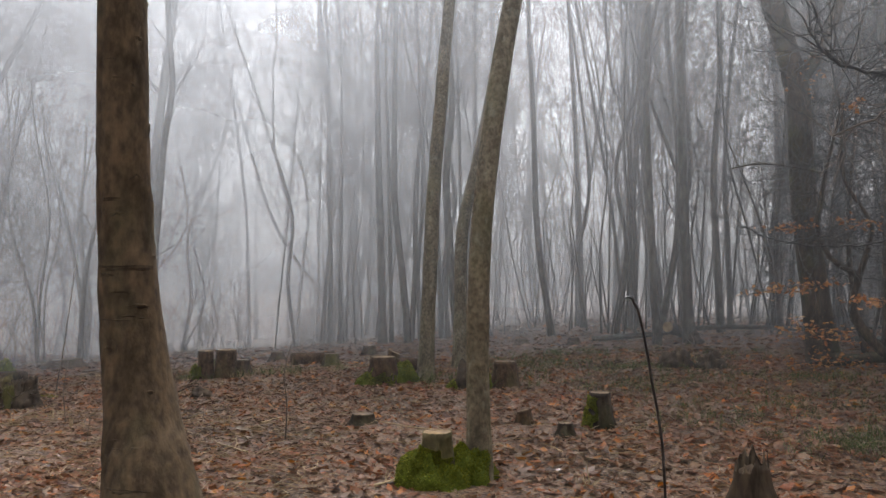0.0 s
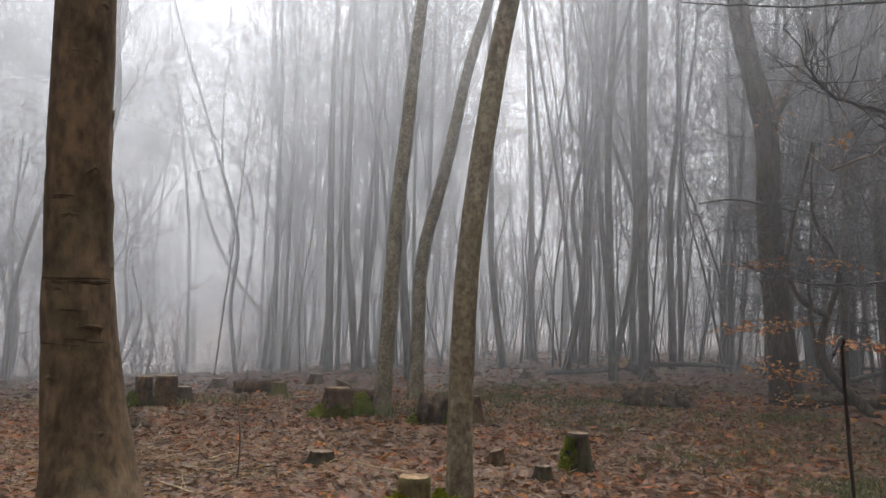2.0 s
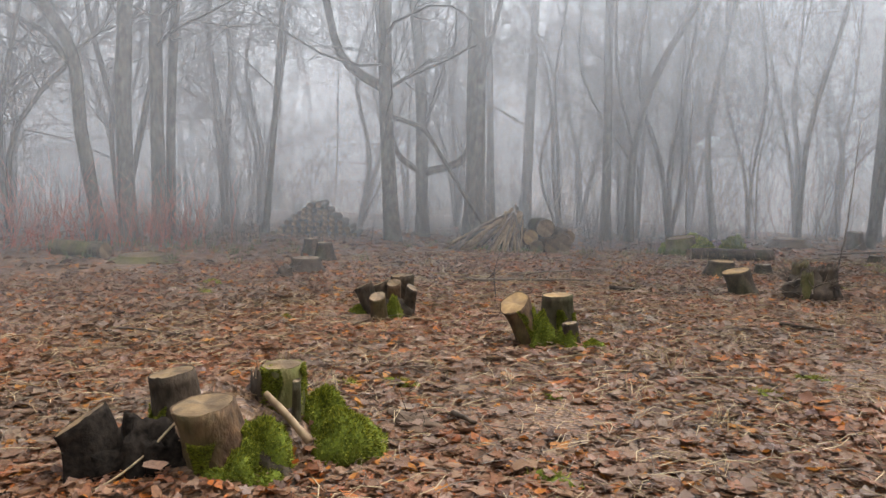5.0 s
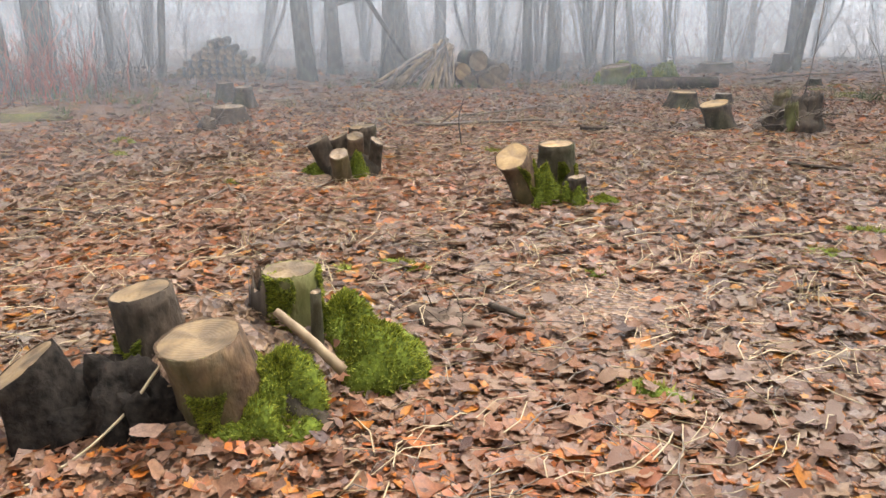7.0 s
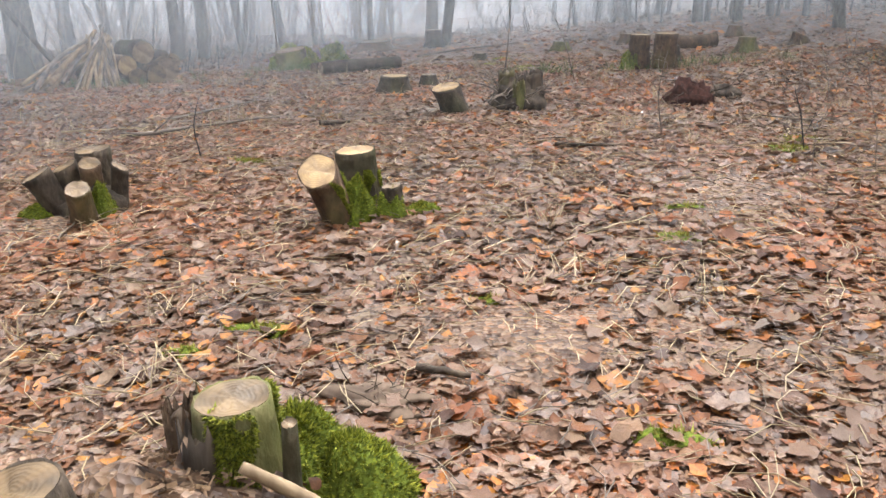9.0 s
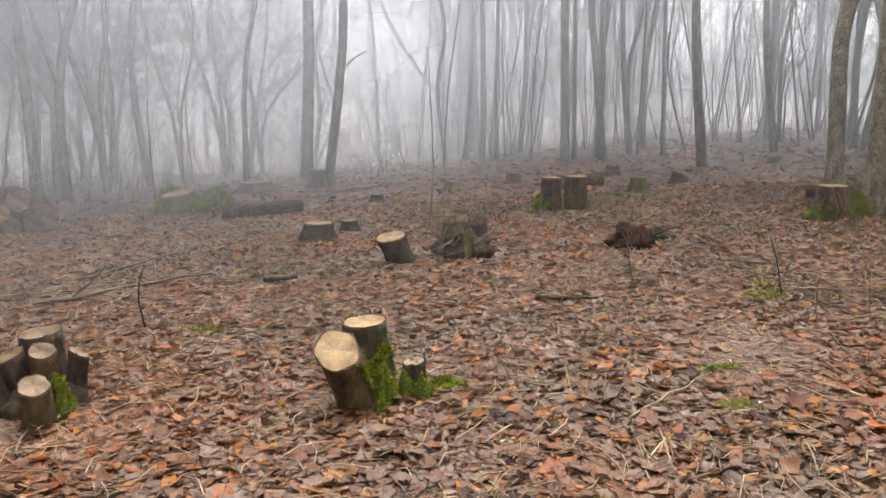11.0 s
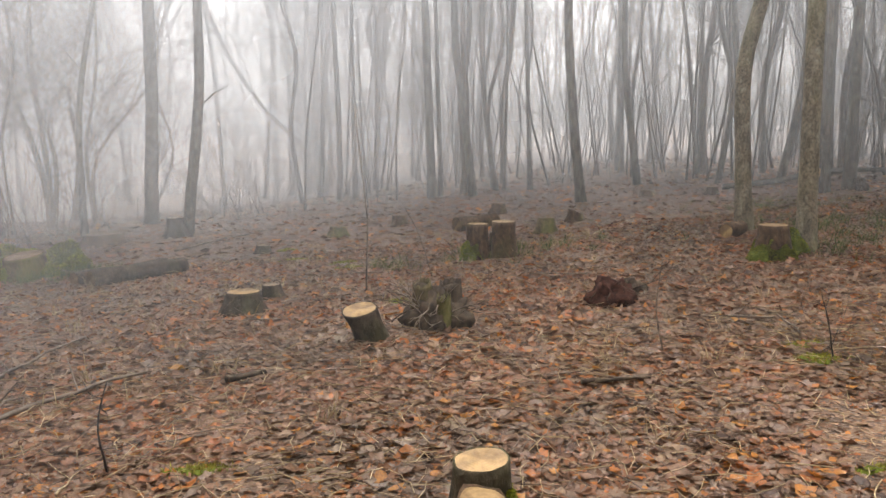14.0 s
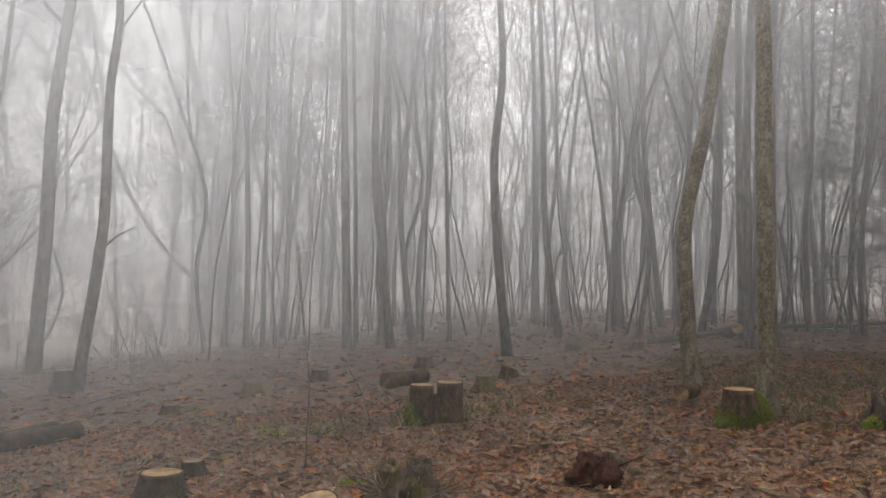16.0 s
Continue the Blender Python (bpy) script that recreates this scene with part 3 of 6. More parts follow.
tree(-4.25, 39.9, 0.25, ((4.2, -0.19, -0.08), (6.9, -0.23, -0.15), (9.2, -0.9, 0.1), (12.0, -1.6, 0.2)), 19, GREY_BARK, "forked grey tree deep in the fog", "woodland trees", 10, 14, 0.4, 1.3, 27, 2, 0.008, ((6.6, ((0.5, -0.3, 9.2), (1.0, -0.5, 12.0)), 0.16),))

# bark ridges and branch scars round the beech trunk
ridge_rng = np.random.default_rng(28)
BEECH_AXIS = ((0.7, -0.12, 0.11), (0.9, -0.175, 0.18), (1.3, -0.253, 0.24), (1.7, -0.295, 0.243), (2.1, -0.32, 0.24), (2.6, -0.33, 0.22), (4.6, -0.36, 0.2))
for k in range(34):
    z = 0.75 + 2.6 * (k + ridge_rng.uniform(0, 0.8)) / 34
    a0, span = k * 2.4 + ridge_rng.normal(0, 0.3), ridge_rng.uniform(0.25, 1.0)
    peak = ridge_rng.uniform(0.01, 0.05) if k % 3 == 0 else 0.006
    for nm, mt, drop, thick in (("bark_ridge", BEECH, 0.0, 0.0065), ("bark_crease", DARK_BARK, 0.009, 0.0035)):
        pts = []
        for u in np.linspace(-1, 1, 9):
            h = z - drop - peak * abs(u) ** 0.8 + 0.003 * math.sin(9 * u + k)
            cx = np.interp(h, [q[0] for q in BEECH_AXIS], [q[1] for q in BEECH_AXIS])
            cy = np.interp(h, [q[0] for q in BEECH_AXIS], [q[2] for q in BEECH_AXIS])
            rr = 0.122 * (1 - 0.75 * (h / 18) ** 1.2) + 0.122 * 2.6 * math.exp(-h / 0.55) - 0.001 - 0.003 * abs(u)
            pts.append((cx + rr * math.cos(a0 + u * span / 2), cy + rr * math.sin(a0 + u * span / 2), h))
        g = Build()
        g.tube(pts, thick * np.array([0.2, 0.6, 0.9, 1.0, 1.25, 1.0, 0.9, 0.6, 0.2]), 5, False, 0.1, ridge_rng)
        part(nm, g, mt, beech)
tree(-8.34, 34.98, 0.079, ((2.97, -0.08, -0.09), (5.91, -0.21, -0.14), (9.25, -0.64, -0.10), (11.81, -1.06, -0.03)), 17, GREY_BARK, "bare grey woodland tree standing in the fog", "woodland trees", 10, 9, 0.3, 1.35, 31, 2, 0.007, kids=5)
tree(-6.81, 37.61, 0.087, ((2.97, 0.24, -0.21), (6.24, 0.55, -0.44), (8.63, 0.04, -0.33), (9.93, -1.11, 0.05)), 14, GREY_BARK, "bare grey woodland tree standing in the fog", "woodland trees", 10, 9, 0.3, 1.35, 32, 2, 0.007, kids=5)
tree(-5.73, 37.21, 0.087, ((6.18, 0.02, -0.24), (10.54, 0.09, -0.41), (12.71, 0.11, -0.50)), 15, GREY_BARK, "bare grey woodland tree standing in the fog", "woodland trees", 10, 9, 0.3, 1.35, 33, 2, 0.007, kids=5)
tree(-5.08, 36.96, 0.098, ((1.79, -0.08, -0.05), (3.30, -1.49, 0.43), (5.25, -2.75, 0.83), (6.99, -3.50, 1.05), (9.81, -4.37, 1.27), (12.20, -5.13, 1.47)), 16, GREY_BARK, "bare grey woodland tree standing in the fog", "woodland trees", 10, 18, 0.22, 1.35, 34, 2, 0.008, kids=5)
tree(-4.39, 31.31, 0.100, ((2.91, 0.03, -0.11), (7.29, -0.08, -0.22), (10.93, -0.08, -0.35)), 17, GREY_BARK, "bare grey woodland tree standing in the fog", "woodland trees", 10, 9, 0.3, 1.35, 35, 2, 0.007, kids=5)
tree(-3.92, 30.83, 0.081, ((5.41, 0.02, -0.19), (10.82, 0.01, -0.37)), 14, GREY_BARK, "bare grey woodland tree standing in the fog", "woodland trees", 10, 9, 0.3, 1.35, 36, 2, 0.007, kids=5)
tree(-2.02, 27.29, 0.137, ((3.36, -0.10, -0.08), (9.82, -0.26, -0.24)), 15, GREY_BARK, "bare grey woodland tree standing in the fog", "woodland trees", 10, 9, 0.3, 1.35, 37, 2, 0.007, kids=5)
tree(-1.73, 27.39, 0.073, ((4.98, -0.11, -0.13), (9.88, -0.24, -0.25)), 16, GREY_BARK, "bare grey woodland tree standing in the fog", "woodland trees", 10, 9, 0.3, 1.35, 38, 2, 0.007, kids=5)
tree(-1.09, 26.02, 0.117, ((2.49, -0.26, 0.01), (4.82, -0.50, 0.02), (9.49, -0.49, -0.14)), 17, GREY_BARK, "bare grey woodland tree standing in the fog", "woodland trees", 10, 9, 0.3, 1.35, 39, 2, 0.007, kids=5)
tree(0.71, 26.25, 0.073, ((4.84, -0.16, -0.11), (9.69, -0.30, -0.23)), 14, GREY_BARK, "bare grey woodland tree standing in the fog", "woodland trees", 10, 9, 0.3, 1.35, 40, 2, 0.007, kids=5)
tree(0.45, 21.75, 0.118, ((2.07, -0.23, 0.02), (4.56, -0.38, -0.01), (6.40, -0.24, -0.13), (8.24, -0.32, -0.16)), 15, GREY_BARK, "bare grey woodland tree standing in the fog", "woodland trees", 10, 9, 0.3, 1.35, 41, 2, 0.007, kids=5)
tree(3.30, 24.49, 0.102, ((3.07, -0.43, 0.05), (6.50, -0.55, -0.02), (9.32, -0.69, -0.06)), 16, GREY_BARK, "bare grey woodland tree standing in the fog", "woodland trees", 10, 9, 0.3, 1.35, 42, 2, 0.007, kids=5)
tree(5.78, 25.63, 0.068, ((4.25, -0.47, 0.03), (9.85, -1.37, 0.17)), 17, GREY_BARK, "bare grey woodland tree standing in the fog", "woodland trees", 10, 9, 0.3, 1.35, 43, 2, 0.007, kids=5)
tree(6.74, 24.57, 0.099, ((4.62, -0.55, 0.05), (9.58, -0.79, -0.03)), 14, GREY_BARK, "bare grey woodland tree standing in the fog", "woodland trees", 10, 9, 0.3, 1.35, 44, 2, 0.007, kids=5)
tree(6.31, 20.70, 0.104, ((4.16, -0.17, -0.08), (8.33, -0.27, -0.19)), 15, GREY_BARK, "bare grey woodland tree standing in the fog", "woodland trees", 10, 9, 0.3, 1.35, 45, 2, 0.007, kids=5)
tree(12.92, 24.77, 0.109, ((4.90, -0.51, 0.02), (10.35, -0.78, -0.06)), 16, GREY_BARK, "bare grey woodland tree standing in the fog", "woodland trees", 10, 9, 0.3, 1.35, 46, 2, 0.007, kids=5)
tree(10.44, 21.36, 0.077, ((4.36, 0.07, -0.18), (8.96, 0.27, -0.41)), 17, GREY_BARK, "bare grey woodland tree standing in the fog", "woodland trees", 10, 9, 0.3, 1.35, 47, 2, 0.007, kids=5)
tree(0.10, 26.86, 0.049, ((5.74, 0.05, -0.22), (9.84, -0.26, -0.24)), 14, GREY_BARK, "bare grey woodland tree standing in the fog", "woodland trees", 10, 9, 0.3, 1.35, 48, 2, 0.007, kids=5)
tree(6.28, 13.34, 0.218, ((2.62, -0.34, -0.10), (4.54, -0.48, -0.20), (6.2, -0.95, -0.3), (8.0, -1.1, -0.4)), 15, DARK_BARK, "large forked beech trunk with withered orange leaves", "woodland trees", 14, 9, 0.3, 1.35, 49, 2, 0.007, kids=5, forks=((4.4, ((0.1, -0.3, 5.6), (0.6, -0.3, 7.4)), 0.12),))
tree(5.04, 19.03, 0.096, ((3.16, -0.19, -0.17), (5.35, -0.29, -0.29), (7.53, -0.28, -0.43)), 16, GREY_BARK, "bare grey woodland tree standing in the fog", "woodland trees", 10, 9, 0.3, 1.35, 50, 2, 0.007, kids=5, forks=((7.2, ((0.1, -0.4, 8.6), (0.5, -0.5, 10.0)), 0.06),))
tree(5.86, 19.28, 0.126, ((4.56, -0.20, -0.25), (8.74, -0.28, -0.51)), 17, GREY_BARK, "bare grey woodland tree standing in the fog", "woodland trees", 10, 9, 0.3, 1.35, 51, 2, 0.007, kids=5)
tree(5.03, 29.37, 0.135, ((6.12, -0.21, -0.35), (12.34, -0.58, -0.68)), 14, GREY_BARK, "bare grey woodland tree standing in the fog", "woodland trees", 10, 9, 0.3, 1.35, 52, 2, 0.007, kids=5)
tree(7.64, 22.24, 0.105, ((4.20, -0.23, -0.23), (6.96, -0.09, -0.43), (9.88, -0.19, -0.60)), 15, GREY_BARK, "bare grey woodland tree standing in the fog", "woodland trees", 10, 9, 0.3, 1.35, 53, 2, 0.007, kids=5)
tree(6.30, 26.39, 0.085, ((6.60, -0.32, -0.36), (7.91, -0.80, -0.35), (11.31, -1.14, -0.50)), 16, GREY_BARK, "bare grey woodland tree standing in the fog", "woodland trees", 10, 9, 0.3, 1.35, 54, 2, 0.007, kids=5)
tree(9.19, 15.07, 0.149, ((2.80, -0.27, -0.13), (7.39, -0.54, -0.37)), 17, DARK_BARK, "bare grey woodland tree standing in the fog", "woodland trees", 14, 9, 0.3, 1.35, 55, 2, 0.007, kids=5)
tree(8.60, 15.69, 0.083, ((4.02, -0.08, -0.24), (7.56, -0.27, -0.43)), 14, DARK_BARK, "bare grey woodland tree standing in the fog", "woodland trees", 14, 9, 0.3, 1.35, 56, 2, 0.007, kids=5)
tree(11.80, 16.06, 0.100, ((4.24, -0.52, -0.17), (7.99, -0.66, -0.39)), 15, DARK_BARK, "bare grey woodland tree standing in the fog", "woodland trees", 14, 9, 0.3, 1.35, 57, 2, 0.007, kids=5)
tree(9.44, 11.82, 0.111, ((3.52, -0.13, -0.20), (6.30, -0.27, -0.35)), 16, DARK_BARK, "bare grey woodland tree standing in the fog", "woodland trees", 14, 9, 0.3, 1.35, 58, 2, 0.007, kids=5)
tree(5.12, 7.60, 0.046, ((0.98, -0.10, -0.05), (2.54, -0.22, -0.13), (3.70, -0.30, -0.18), (4.56, -0.37, -0.23)), 17, DARK_BARK, "bare grey woodland tree standing in the fog", "woodland trees", 14, 9, 0.3, 1.35, 59, 2, 0.007, kids=5)
tree(-17.22, 7.46, 0.127, ((2.01, -0.39, -0.18), (3.48, -0.58, -0.23), (4.62, -1.13, -0.64)), 14, GREY_BARK, "bare grey woodland tree standing in the fog", "woodland trees", 14, 15, 0.2, 1.35, 60, 2, 0.0065, kids=6, limb_len=3.8, level=True, forks=((3.3, ((-1.2, -0.5, 3.9), (-2.2, -0.8, 4.3)), 0.07),))
tree(-17.34, 8.01, 0.163, ((2.49, -0.20, 0.04), (5.21, -0.28, 0.20)), 15, GREY_BARK, "bare grey woodland tree standing in the fog", "woodland trees", 14, 15, 0.2, 1.35, 61, 2, 0.0065, kids=6, limb_len=3.8, level=True)
tree(-17.23, 8.57, 0.139, ((3.10, -0.20, 0.10), (5.33, -0.32, 0.18)), 16, GREY_BARK, "bare grey woodland tree standing in the fog", "woodland trees", 14, 15, 0.2, 1.35, 62, 2, 0.0065, kids=6, limb_len=3.8, level=True)
tree(-17.45, 8.91, 0.097, ((2.59, -0.12, 0.13), (5.44, -0.12, 0.38)), 17, GREY_BARK, "bare grey woodland tree standing in the fog", "woodland trees", 14, 15, 0.2, 1.35, 63, 2, 0.0065, kids=6, limb_len=3.8, level=True)
tree(-18.67, 11.90, 0.081, ((1.89, 0.03, 0.20), (3.92, 0.05, 0.39), (6.36, 0.04, 0.60)), 14, GREY_BARK, "bare grey woodland tree standing in the fog", "woodland trees", 10, 15, 0.2, 1.35, 64, 2, 0.0065, kids=6, limb_len=3.8, level=True)
tree(-16.12, 13.70, 0.179, ((1.81, -0.18, -0.01), (4.05, -0.34, 0.03), (6.43, -0.47, 0.12)), 15, GREY_BARK, "bare grey woodland tree standing in the fog", "woodland trees", 10, 15, 0.2, 1.35, 65, 2, 0.0065, kids=6, limb_len=3.8, level=True, forks=((3.6, ((-1.3, -0.5, 4.3), (-1.7, -0.8, 6.2), (-2.3, -1.1, 7.6)), 0.12), (3.0, ((0.5, 0.4, 2.6), (0.75, 0.6, 2.2)), 0.06)))
tree(-18.06, 16.52, 0.172, ((1.72, -0.11, 0.05),), 16, GREY_BARK, "bare grey woodland tree standing in the fog", "woodland trees", 10, 15, 0.2, 1.35, 66, 2, 0.0065, kids=6, limb_len=3.8, level=True, forks=((1.7, ((0.9, 0.7, 2.2), (1.1, 0.9, 3.8)), 0.12), (1.7, ((-0.6, -0.5, 2.4), (-0.9, -0.7, 4.2)), 0.1)))
tree(-15.83, 16.16, 0.259, ((3.48, -0.15, 0.17), (7.06, -0.35, 0.31)), 17, GREY_BARK, "stout straight grey trunk at the clearing edge", "woodland trees", 10, 9, 0.3, 1.35, 67, 2, 0.007, kids=5)
tree(-18.65, 20.04, 0.124, ((4.95, -0.31, 0.14), (8.49, -0.54, 0.25)), 14, GREY_BARK, "bare grey woodland tree standing in the fog", "woodland trees", 10, 15, 0.2, 1.35, 68, 2, 0.0065, kids=6, limb_len=3.8, level=True)
tree(-19.44, 22.67, 0.185, ((4.66, -0.11, 0.31), (9.13, -0.18, 0.64)), 15, GREY_BARK, "bare grey woodland tree standing in the fog", "woodland trees", 10, 15, 0.2, 1.35, 69, 2, 0.0065, kids=6, limb_len=3.8, level=True, forks=((3.2, ((-0.8, -0.3, 4.0), (-1.6, -0.8, 4.6)), 0.05),))
tree(-15.19, 22.33, 0.125, ((2.76, -0.04, 0.20), (5.01, 0.32, 0.73), (7.11, 1.07, 1.62)), 16, GREY_BARK, "bare grey woodland tree standing in the fog", "woodland trees", 10, 15, 0.2, 1.35, 70, 2, 0.0065, kids=6, limb_len=3.8, level=True, forks=((2.8, ((-0.4, -0.3, 5.0), (-0.5, -0.3, 8.0)), 0.07),))
tree(-15.58, 21.69, 0.137, ((4.10, -0.19, 0.18), (8.37, -0.40, 0.36)), 17, GREY_BARK, "bare grey woodland tree standing in the fog", "woodland trees", 10, 15, 0.2, 1.35, 71, 2, 0.0065, kids=6, limb_len=3.8, level=True)
tree(-14.63, 26.74, 0.115, ((3.45, -0.36, -0.03), (7.31, -0.04, 0.60), (9.24, 0.26, 1.05)), 14, GREY_BARK, "bare grey woodland tree standing in the fog", "woodland trees", 10, 15, 0.2, 1.35, 72, 2, 0.0065, kids=6, limb_len=3.8, level=True)
tree(-11.50, 25.66, 0.086, ((3.27, 0.04, 0.33), (6.72, 0.58, 1.14)), 15, GREY_BARK, "bare grey woodland tree standing in the fog", "woodland trees", 10, 15, 0.2, 1.35, 73, 2, 0.0065, kids=6, limb_len=3.8, level=True)

# ---------------------------------------------------------------- the wood beyond the clearing


def wood_kinds():
    """A dozen kinds of bare tree, which the wood repeats at other turns."""
    kinds = []
    rng = np.random.default_rng(91)
    for k in range(14):
        thin = k % 2
        r = rng.uniform(0.022, 0.045) if thin else rng.uniform(0.065, 0.115)
        h = rng.uniform(11, 15) if thin else rng.uniform(15, 19)
        lean = rng.normal(0, 0.09 if thin else 0.035, 2)
        bends = tuple((z, lean[0] * z + rng.normal(0, 0.22), lean[1] * z + rng.normal(0, 0.22)) for z in (2.5, 5.0, 8.0))
        forks = ()
        if k in (4, 8, 10, 12):
            z = rng.uniform(2.5, 6.0)
            a = rng.uniform(0, 6.28)
            forks = ((z, ((math.cos(a) * 0.7 + lean[0] * z, math.sin(a) * 0.7 + lean[1] * z, z + 2.2), (math.cos(a) * 1.3, math.sin(a) * 1.3, z + 5)), r * 0.7),)
        t = tree(200 + 6 * k, -200, r, bends, h, GREY_BARK if k % 3 else DARK_BARK, "bare grey woodland tree standing in the fog", "woodland trees", 8, 10 if thin else 18, 0.2, 1.3, 700 + k, 2, 0.0065, forks, kids=5, limb_len=2.6 if thin else 3.6)
        kinds.append(t)
    return kinds


def in_view_gap(x, y):
    """Open ground that stays free of trees."""
    return (-12.5 < x < -5.8 and y < 44) or (-6 < x < 4.5 and y < 26.5) or (x < -5 and y < 21 and x > -21) or (x > 2 and y < 16.5 and x < 14)


def woods():
    rng = np.random.default_rng(17)
    kinds = wood_kinds()
    used = set()
    made = 0
    while made < 285:
        right = rng.uniform() < 0.72
        a = rng.uniform(-1.15, 0.2) if right else rng.uniform(0.2, 1.6)
        d = 19 + 27 * rng.uniform() if right else rng.uniform(26, 50)
        x, y = round(-3.5 - d * math.sin(a), 2), round(3.0 + d * math.cos(a), 2)
        if in_view_gap(x, y):
            continue
        k = int(rng.integers(0, len(kinds)))
        m = pose(x, y, gz(x, y), rng.normal(0, 1.5), rng.normal(0, 1.5), rng.uniform(0, 360))
        if k in used:
            copy_thing(kinds[k], m)
        else:
            kinds[k].matrix_world = m
            used.add(k)
        made += 1


woods()


def understorey():
    """Slim young beeches with many fine level twigs, crowding the shady side; some stand unseen to shade it."""
    rng = np.random.default_rng(23)
    kinds = []
    for k in range(4):
        t = thing("young_tree", 7, 17, None, 0, "slim dark young tree with dense fine level twigs", "tree", "young trees")
        g = Build()
        line = trunk_line(((2.0, rng.normal(0, 0.2), rng.normal(0, 0.2)), (5.0, rng.normal(0, 0.4), rng.normal(0, 0.4))), 8.5, rng)
        g.tube(line, np.linspace(0.05, 0.012, len(line)), 8, False, 0.03, rng)
        part("trunk", g, DARK_BARK, t)
        c = Build()
        for j in range(34):
            i = int(rng.integers(3, len(line) - 1))
            a = rng.uniform(0, 6.28)
            twiggy(c, line[i], (math.cos(a), math.sin(a), rng.uniform(-0.1, 0.35)), rng.uniform(1.0, 2.4), 0.014, 2, rng, 0.02, 0.6, 4, 0.004)
        tagged(part("twig_spray", c, BLACK_TWIG, t), kind="stuff")
        kinds.append(t)
    for k in range(84):
        # From 50 on they are added out of view, to block light from the right.
        x, y = round(rng.uniform(7.5, 21), 2), round(rng.uniform(9.5, 24) if k < 50 else rng.uniform(-5, 10), 2)
        if k >= 50:
            x = round(x + 2.5, 2)
        if k < 4:
            kinds[k].matrix_world = pose(x, y, gz(x, y), 0, 0, rng.uniform(0, 360))
        else:
            copy_thing(kinds[k % 4], pose(x, y, gz(x, y), 0, 0, rng.uniform(0, 360)))


def fan_trees():
    """Bushy multi-stemmed trees with a fan of fine twigs, standing beyond the clearing."""
    rng = np.random.default_rng(37)
    kinds = []
    for k in range(4):
        t = thing("bushy_tree", -14, 27, None, 0, "grey bushy tree with a fan of fine bare twigs", "tree", "bushy trees")
        for j in range(int(rng.integers(2, 5))):
            g = Build()
            d = rng.normal(0, 0.16, 2)
            line = smooth_line([(0, 0, -0.1), (d[0] * 2 + rng.normal(0, 0.2), d[1] * 2 + rng.normal(0, 0.2), 2.2), (d[0] * 5 + rng.normal(0, 0.45), d[1] * 5 + rng.normal(0, 0.45), 5.0), (d[0] * 9, d[1] * 9, 8.5), (d[0] * 12, d[1] * 12, 12.0)], 4)
            g.tube(line, np.linspace(rng.uniform(0.06, 0.11), 0.015, len(line)), 7, False, 0.03, rng)
            part("trunk", g, GREY_BARK, t)
            c = Build()
            for q in range(18):
                i = int(rng.integers(3, len(line) - 1))
                a = rng.uniform(0, 6.28)
                twiggy(c, line[i], (math.cos(a), math.sin(a), rng.uniform(0.1, 1.5)), rng.uniform(1.6, 3.6), 0.02, 2, rng, 0.12, 0.8, 5, 0.0065)
            tagged(part("twig_spray", c, TWIG, t), kind="stuff")
        kinds.append(t)
    spots = ((-15.9, 24.0), (-15.0, 24.4), (-17.5, 25.5), (-19.0, 24.0), (-14.2, 28.4), (-13.2, 30.0), (-16.5, 28.5), (-20.3, 27.0), (-12.3, 31.5), (-22.0, 22.0), (-23.0, 14.5), (-22.0, 17.5),
             (-24.5, 11.0), (-21.5, 12.5), (-25.5, 8.5), (-20.6, 9.3), (-21.9, 19.5), (-18.0, 30.0), (-24.0, 24.0), (-10.8, 33.5), (-19.6, 6.6), (-22.5, 5.2))
    for k, (x, y) in enumerate(spots):
        m = pose(x, y, gz(x, y), 0, 0, rng.uniform(0, 360))
        if k < 4:
            kinds[k].matrix_world = m
        else:
            copy_thing(kinds[k % 4], m)


understorey()
fan_trees()


def far_woods():
    """The wood beyond what can be told apart, carried on unseen behind the camera to block low sky light."""
    rng = np.random.default_rng(29)
    g = Build()
    for k in range(620):
        a = rng.uniform(0, 2 * np.pi)
        d = rng.uniform(46, 85)
        # Every third is an unseen tree behind the camera, added to block low light.
        if k % 3 == 0:
            a = rng.uniform(np.pi * 0.95, np.pi * 2.05)
            d = rng.uniform(16, 45)
        x, y = -3.5 + d * math.cos(a), 3.0 + d * math.sin(a)
        h, r = rng.uniform(13, 20), rng.uniform(0.06, 0.2)
        lean = rng.normal(0, 0.05, 2)
        base = np.array([x, y, gz(x, y) - 0.1])
        tip = base + np.array([lean[0] * h, lean[1] * h, h])
        mid = (base + tip) / 2 + np.array([*rng.normal(0, 0.3, 2), 0])
        line = smooth_line([base, mid, tip], 3)
        g.tube(line, np.linspace(r * 1.15, r * 0.2, len(line)), 5)
        for j in range(9):
            i = int(rng.integers(1, len(line)))
            q = rng.uniform(0, 6.28)
            twiggy(g, line[i], (math.cos(q), math.sin(q), rng.uniform(0.5, 1.6)), rng.uniform(2.0, 4.5), r * 0.3, 1 if j < 3 else 0, rng, 0.3, 0.7, 3, 0.012)
    return tagged(part("far_wood", g, GREY_BARK), "bare grey trees of the wood fading into fog, some unseen behind the camera", "trees", "", "stuff")


far_woods()


